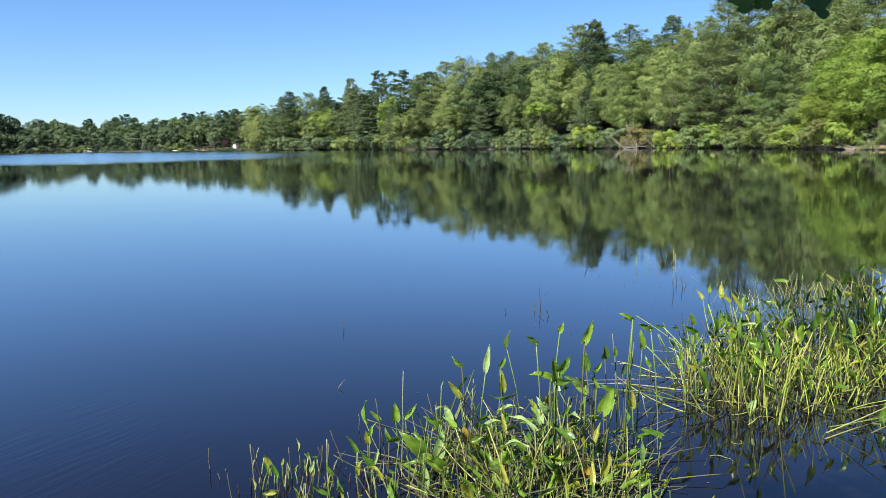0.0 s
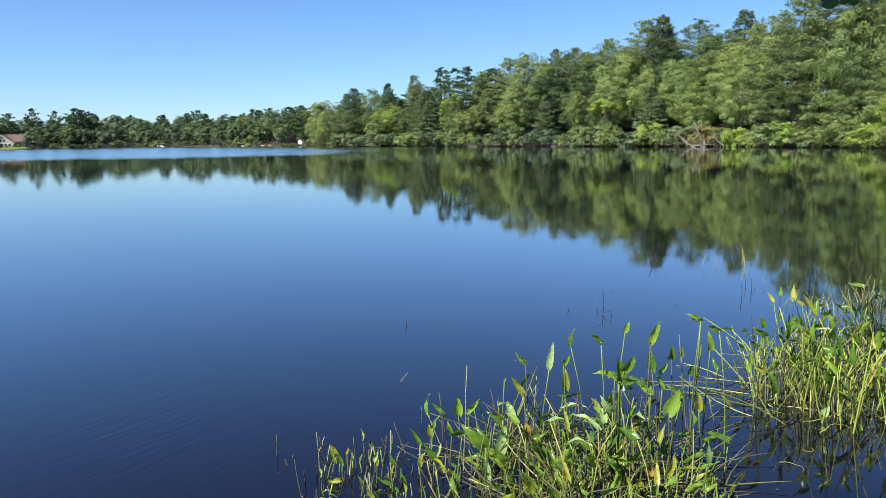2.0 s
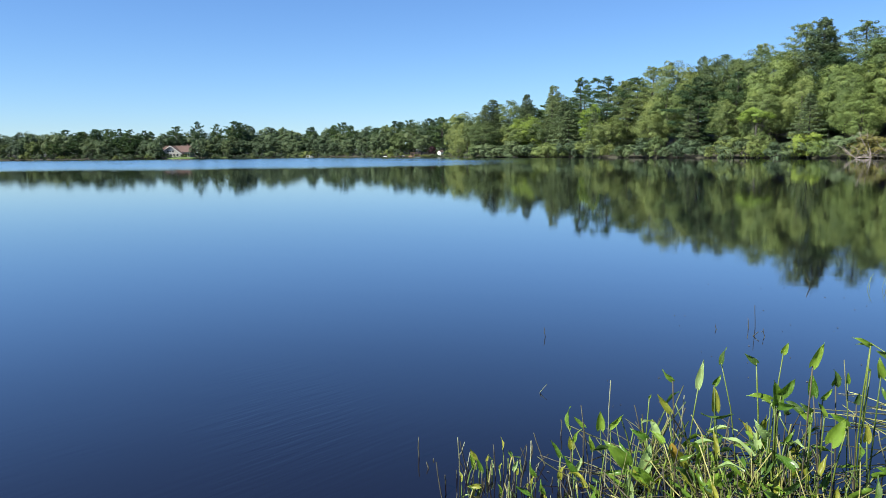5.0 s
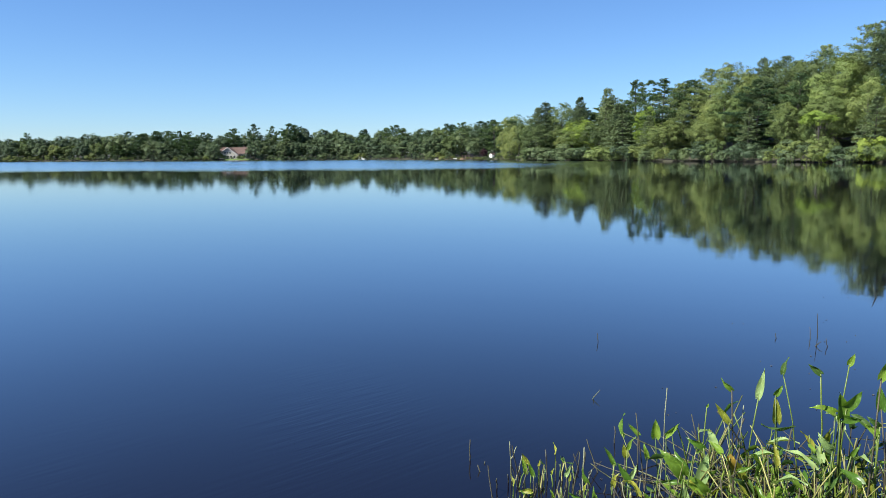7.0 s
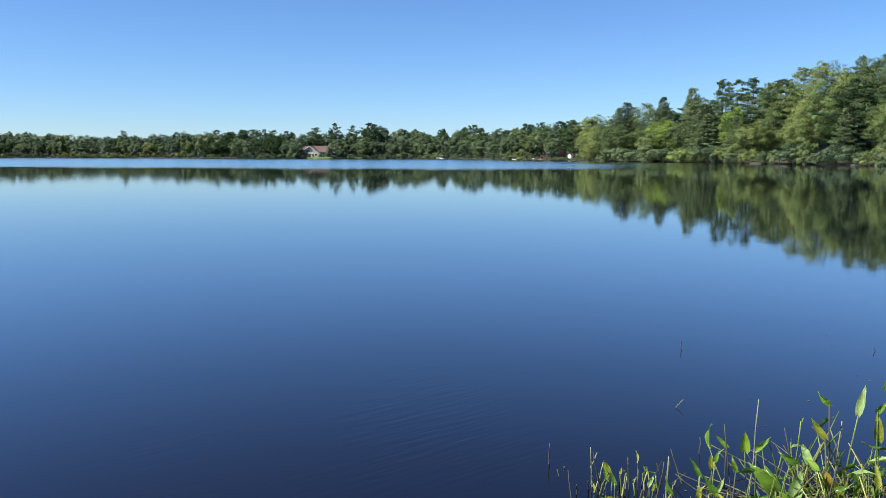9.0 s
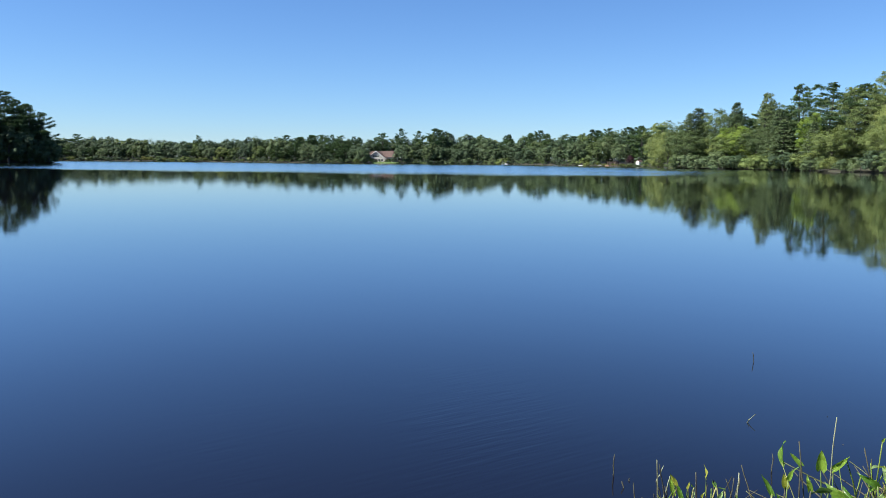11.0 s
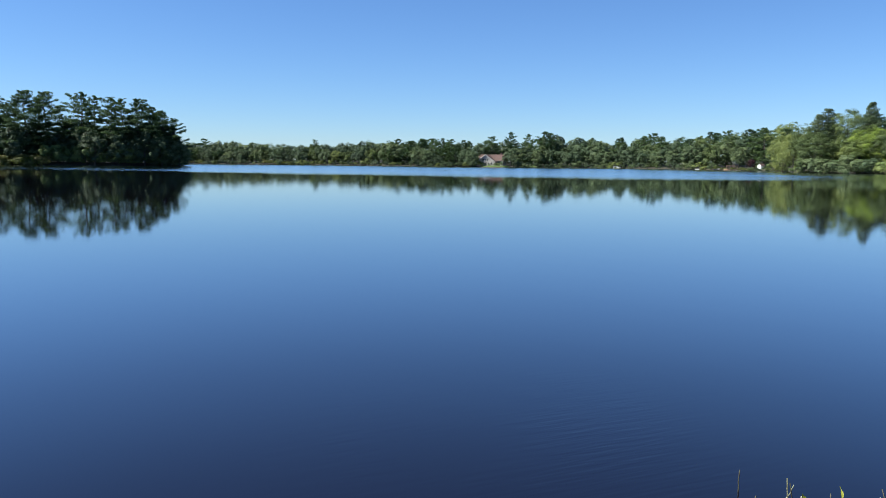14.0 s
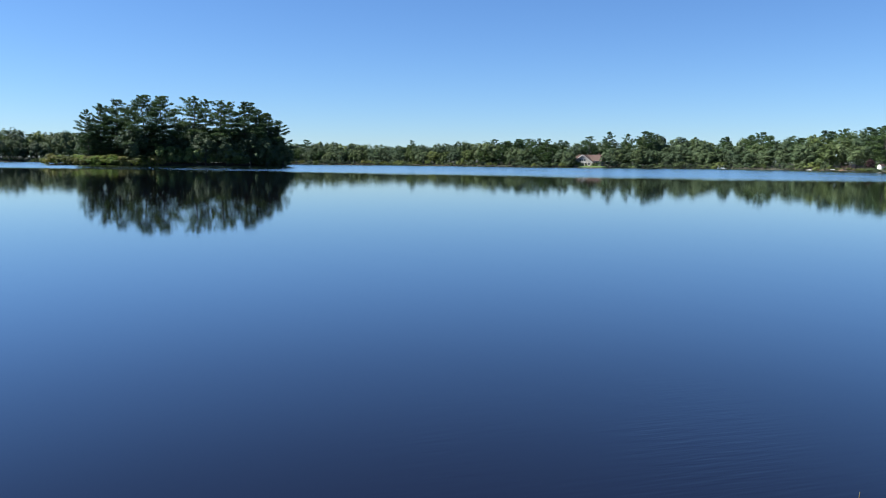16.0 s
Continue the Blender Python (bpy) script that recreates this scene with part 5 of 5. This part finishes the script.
# ---- whole plants that fill the two beds
def bed_plant(seed, tall, stems, leafy, splay, yellow=0.2, green=0.42, straw=0.42):
    r = rng_of(seed)
    root = new("pickerelweed_plant")
    for k in range(stems):
        a, lean = r.uniform(0, 6.28), abs(r.normal()) * splay
        h = tall * r.uniform(0.3, 1.1)
        top = np.array([math.cos(a) * lean * h, math.sin(a) * lean * h, h * math.cos(min(lean, 1.2) * 0.8)])
        start = np.array([r.normal() * 0.05, r.normal() * 0.05, -0.3])
        v, f = stem_tube(start, top, r, r.uniform(0.0032, 0.006) * (1.15 if straw > 0.5 else 1.0), 0.17, 0.5)
        mesh_part("stem", from_faces("stem", v, f, (YELLOW_STEM if straw > 0.5 else STEM) if r.random() < green else (STRAW if r.random() < straw else BROWN_STEM), True), None, root)
        if r.random() < leafy:
            ln = r.uniform(0.07, 0.135) * min(1.0, tall / 0.3)
            d = np.array([math.cos(a + r.normal()), math.sin(a + r.normal()), r.uniform(-0.1, 1.3)])
            d /= np.linalg.norm(d)
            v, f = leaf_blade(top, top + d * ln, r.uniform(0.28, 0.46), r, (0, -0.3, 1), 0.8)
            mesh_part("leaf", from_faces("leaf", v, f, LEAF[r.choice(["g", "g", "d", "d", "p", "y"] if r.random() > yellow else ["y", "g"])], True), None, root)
    return tagged(root, "clump of pickerelweed with green leaves and straw-yellow stems", "water plant", PATCH)


def reed_tuft(seed, tall, blades, splay):
    r = rng_of(seed)
    pieces = []
    for k in range(blades):
        a, lean = r.uniform(0, 6.28), abs(r.normal()) * splay
        h = tall * r.uniform(0.5, 1.1)
        top = np.array([math.cos(a) * lean * h, math.sin(a) * lean * h, h])
        pieces.append(stem_tube(np.array([r.normal() * 0.05, r.normal() * 0.05, -0.5]), top, r, r.uniform(0.003, 0.005), 0.15, 0.3))
    root = new("reed_tuft", from_faces("reed_tuft", *joined(pieces), STRAW if seed % 2 else STEM, True))
    return tagged(root, "tuft of thin straw-yellow rushes in shallow water", "reeds", "rush tufts")


def inside(poly, x, y):
    hit = False
    for (x0, y0), (x1, y1) in zip(poly, poly[1:] + poly[:1]):
        if (y0 > y) != (y1 > y) and x < (x1 - x0) * (y - y0) / (y1 - y0) + x0:
            hit = not hit
    return hit


def scatter(poly, n, made, low, high, seed):
    """Copies of the made plants, spread over a bed; the first of each kind stands in it too."""
    r = random.Random(seed)
    xs, ys = [q[0] for q in poly], [q[1] for q in poly]
    todo = list(made)
    count = 0
    while count < n:
        x, y = r.uniform(min(xs), max(xs)), r.uniform(min(ys), max(ys))
        if not inside(poly, x, y):
            continue
        k = r.uniform(low, high)
        m = pose(x, y, 0, 0, 0, r.uniform(0, 360)) @ Matrix.Diagonal((1, 1, k, 1))
        if todo:
            todo.pop().matrix_basis = m
        else:
            ob = r.choice(made)
            scale = ob.scale.copy()
            ob.scale = (1, 1, 1)
            copy_thing(ob, m)
            ob.scale = scale
        count += 1


NEAR_BED = [(-0.22, 3.05), (-0.12, 3.6), (0.1, 4.0), (0.65, 3.9), (0.95, 3.6), (1.0, 3.1), (0.9, 2.8), (-0.12, 2.8)]
RIGHT_BED = [(1.45, 4.35), (1.8, 4.0), (2.35, 4.15), (3.2, 4.6), (4.3, 6.2), (3.9, 6.5), (3.0, 6.2), (1.9, 5.2)]
scatter(NEAR_BED, 62, [bed_plant(500 + i, 0.32, 7, 0.36, 0.72, 0.25, 0.58, 0.38) for i in range(10)], 0.6, 1.2, 27)
scatter(RIGHT_BED, 105, [bed_plant(520 + i, 0.42, 9, 0.5, 0.72, 0.2, 0.62, 0.51) for i in range(10)], 0.6, 1.25, 22)
scatter([(2.3, 6.4), (3.2, 6.2), (4.2, 6.6), (4.3, 7.6), (3.4, 8.2), (2.7, 7.8)], 24, [reed_tuft(540 + i, 0.2, 9, 1.2) for i in range(6)], 0.5, 1.2, 23)
scatter([(2.4, 8.6), (3.3, 8.4), (3.7, 9.2), (2.7, 9.6)], 6, [reed_tuft(560 + i, 0.15, 4, 0.45) for i in range(4)], 0.6, 1.3, 24)


LEFT_EDGE = [(-0.98, 3.3), (-0.6, 3.62), (-0.3, 3.6), (-0.2, 3.1), (-0.35, 2.9), (-0.8, 2.95)]
scatter(LEFT_EDGE, 16, [bed_plant(580 + i, 0.14, 4, 0.25, 0.5) for i in range(6)], 0.6, 1.3, 25)
edge_pick = random.Random(26)
for k in range(30):
    x, y = edge_pick.uniform(-1.0, -0.25), edge_pick.uniform(3.0, 3.6)
    h = edge_pick.uniform(0.04, 0.15)
    stalk(x, y, x + edge_pick.gauss(0, 0.3) * h, y + edge_pick.gauss(0, 0.3) * h, h)


def flattened(poly, n, seed):
    """Fallen stems lying criss-cross on the water between the plants."""
    r = rng_of(seed)
    q = random.Random(seed)
    xs, ys = [p[0] for p in poly], [p[1] for p in poly]
    pieces = []
    while len(pieces) < n:
        x, y = q.uniform(min(xs), max(xs)), q.uniform(min(ys), max(ys))
        if inside(poly, x, y):
            a, ln = q.uniform(0, 6.28), q.uniform(0.15, 0.5)
            z0, z1 = q.uniform(-0.02, 0.03), abs(r.normal()) * 0.12
            pieces.append(stem_tube((x, y, z0), (x + math.cos(a) * ln, y + math.sin(a) * ln, z1), r, q.uniform(0.003, 0.0056), 0.14, 0.45))
    return pieces


for poly, n, seed, pale in ((NEAR_BED, 210, 31, 0.42), (RIGHT_BED, 360, 32, 0.5)):
    for mat, share, word, name in ((STRAW, pale, "straw-yellow", "fallen_straw_stems"), (BROWN_STEM, 1 - pale, "brown", "fallen_brown_stems")):
        ob = new(name, from_faces(name, *joined(flattened(poly, int(n * share), seed + int(share * 10))), mat, True))
        tagged(ob, "tangle of fallen %s stems lying on the water" % word, "plant litter", kind="stuff")


def curled_stem(seed, x, y):
    r = rng_of(seed)
    n, a, p = 9, r.uniform(0, 6.28), np.array([x, y, -0.02])
    pts = []
    lift = r.uniform(0.5, 1.2)
    for i in range(n):
        pts.append(p.copy())
        a += r.normal() * 0.6
        lift -= r.uniform(0.1, 0.4)
        p = p + np.array([math.cos(a), math.sin(a), lift]) * r.uniform(0.015, 0.03)
        p[2] = max(p[2], 0.004)
    ob = new("curled_stem", from_faces("curled_stem", *tube(pts, np.linspace(0.003, 0.0012, n), 5), STRAW, True))
    tagged(ob, "thin curled withered stem at the water surface", "plant litter", "withered stems")


for k in range(14):
    x, y = leaf_rng.uniform(0.75, 1.55), leaf_rng.uniform(3.3, 5.2)
    curled_stem(900 + k, x + (y - 3.3) * 0.25, y)
bits = []
for k in range(160):
    x, y = leaf_rng.uniform(-0.6, 3.6), leaf_rng.uniform(3.2, 9.5)
    a, ln = leaf_rng.uniform(0, 6.28), leaf_rng.uniform(0.004, 0.018)
    if x > -0.8 + 0.25 * (y - 3.2):
        bits.append(tube(np.array([[x, y, 0.002], [x + math.cos(a) * ln, y + math.sin(a) * ln, 0.004]]), [0.002, 0.0015], 4))
tagged(new("floating_debris", from_faces("floating_debris", *joined(bits), BROWN_STEM)), "small dark specks of plant debris floating on the water", "debris", kind="stuff")


def long_stem(seed, x, y, turn, ln, rise):
    """A long stem that has toppled over and leans low across the bed."""
    r = rng_of(seed)
    a = radians(turn)
    end = (math.cos(a) * ln, math.sin(a) * ln * 0.6, rise)
    root = new("toppled_stem", from_faces("toppled_stem", *stem_tube((0, 0, 0), end, r, r.uniform(0.003, 0.0042), 0.2, 0.5), STRAW if seed % 3 else STEM, True))
    root.location = (x, y, -0.01)
    tagged(root, "long pale toppled stem leaning low over the water", "water plant", "toppled stems")


for k in range(16):
    long_stem(700 + k, leaf_rng.uniform(-0.1, 0.6), leaf_rng.uniform(2.95, 3.7), leaf_rng.uniform(-40, 220), leaf_rng.uniform(0.3, 0.55), leaf_rng.uniform(0.08, 0.3))
for k in range(30):
    x = leaf_rng.uniform(1.35, 3.0)
    long_stem(740 + k, x, 4.0 + (x - 1.35) * 0.45 + leaf_rng.uniform(-0.1, 0.9), leaf_rng.uniform(0, 360), leaf_rng.uniform(0.4, 0.8), leaf_rng.uniform(0.03, 0.25))


for k in range(9):
    long_stem(790 + k, leaf_rng.uniform(1.9, 2.35), leaf_rng.uniform(3.75, 4.25), leaf_rng.uniform(-60, 20), leaf_rng.uniform(0.35, 0.6), leaf_rng.uniform(0.05, 0.25))


# ---- twig that lies bent on the water
def bent_twig():
    pts = np.array([(-0.69, 4.67, -0.03), (-0.71, 4.72, 0.0), (-0.695, 4.73, 0.022), (-0.68, 4.74, 0.04), (-0.665, 4.75, 0.055)])
    a = tube(pts, [0.003, 0.003, 0.0025, 0.002, 0.0015], 6)
    b = tube(np.array([(-0.71, 4.72, 0.0), (-0.702, 4.71, 0.014), (-0.7, 4.7, 0.028)]), [0.003, 0.002, 0.0015], 6)
    ob = new("twig", from_faces("twig", *joined([a, b]), PALE_STALK, True))
    tagged(ob, "thin forked pale twig sticking out of the water", "twig")


bent_twig()


# ---------------------------------------------------------------- sapling whose twigs hang over the shore
def lobed_leaf(joint, way, ln, rng):
    """An oak leaf with rounded lobes, hanging from its joint."""
    way = np.array(way, float) / np.linalg.norm(way)
    n = np.array([rng.normal() * 0.4, -1, rng.normal() * 0.3])
    n -= way * n.dot(way)
    n /= np.linalg.norm(n)
    s = np.cross(way, n)
    vs, fs = [], []
    rows = 15
    for i in range(rows):
        u = i / (rows - 1)
        w = ln * 0.34 * (math.sin(math.pi * min(1, u * 0.92 + 0.06)) ** 0.7) * (0.8 + 0.3 * math.cos(u * 6.28 * 3.2))
        for v in (-1, 0, 1):
            vs.append(np.array(joint) + way * ln * u + s * w * v + n * (abs(v) * w * 0.25 + 0.1 * ln * u * u))
    for i in range(rows - 1):
        for j in range(2):
            fs.append((i * 3 + j, i * 3 + j + 1, (i + 1) * 3 + j + 1, (i + 1) * 3 + j))
    return vs, fs


def overhanging_oak():
    """The oak behind the viewer; its lowest twigs hang into sight. Trunk and crown are added, unseen."""
    r = rng_of(77)
    x, y = 0.9, -1.8
    root = new("oak_tree")
    root.location = (x, y, soil_z(x, y))
    z = root.location.z
    tubes = [tube(np.array([[0, 0, -0.3], [0.05, 0.05, 1.8], [0.2, 0.4, 4.0], [0.5, 1.2, 6.4]]), [0.2, 0.16, 0.12, 0.04], 10),
             tube(np.array([[0.1, 0.15, 2.6], [0.1, 1.3, 3.3], [-0.05, 2.5, 3.1], [-0.15, 3.3, 2.35]]), [0.07, 0.05, 0.025, 0.006], 7),
             tube(np.array([[0.2, 0.4, 4.0], [-0.2, 1.7, 4.9], [-0.7, 3.0, 5.4], [-1.0, 4.0, 5.6]]), [0.06, 0.05, 0.035, 0.012], 7),
             tube(np.array([[0.2, 0.4, 4.0], [1.2, 1.6, 5.2], [2.2, 3.0, 5.8]]), [0.06, 0.04, 0.012], 7),
             tube(np.array([[0.05, 1.0, 3.15], [-0.4, 2.0, 2.9], [-0.9, 2.9, 2.65]]), [0.03, 0.02, 0.006], 6)]
    mesh_part("trunk", from_faces("trunk", *joined(tubes), BARK, True), None, root)
    # added unseen leaf clusters: the first shades the right bed, the last the hanging leaves
    c = np.concatenate([r.normal(size=(260, 3)) * np.array([0.35, 0.35, 0.3]) + np.array([-1.0, 4.0, 5.6]), r.normal(size=(1500, 3)) * np.array([0.9, 0.9, 0.5]) + np.array([0.5, 1.2, 6.5]), r.normal(size=(450, 3)) * np.array([0.3, 0.25, 0.12]) + np.array([-0.8, 2.75, 2.6])])
    c = c[(c[:, 2] > 2.75 - z)]
    mesh_part("crown", from_faces("crown", *leaf_cards(r, c, r.normal(size=c.shape) + np.array([0, 0, 0.8]), 0.1), OAK_LEAF), None, root)
    # hanging leaves: shade and sun put in through the d and p colours
    for left, up, ln, shade in ((-21.6, 10.9, 0.105, "d"), (-22.5, 10.5, 0.06, "d"), (-23.4, 10.9, 0.07, "d"), (-25.4, 10.5, 0.1, "d"), (-26.0, 10.7, 0.075, "d"), (-26.9, 10.3, 0.062, "p"), (-30.5, 11.2, 0.09, "d")):
        far = r.uniform(1.65, 1.85)
        jx, jy = at(left, far)
        j = np.array([jx - x, jy - y, EYE + far * math.tan(radians(up)) - z])
        v, f = tube(np.array([[-0.15, 3.3, 2.35], j + np.array([0.06, -0.06, 0.16]), j]), [0.005, 0.003, 0.0015], 5)
        mesh_part("twig", from_faces("twig", v, f, BARK, True), None, root)
        v, f = lobed_leaf(j, (r.normal() * 0.2, r.normal() * 0.2, -1), ln, r)
        mesh_part("leaf", from_faces("leaf", v, f, LEAF[shade], True), None, root)
    tagged(root, "oak on the bank whose shade-coloured lobed leaves overhang the shore", "tree")


overhanging_oak()
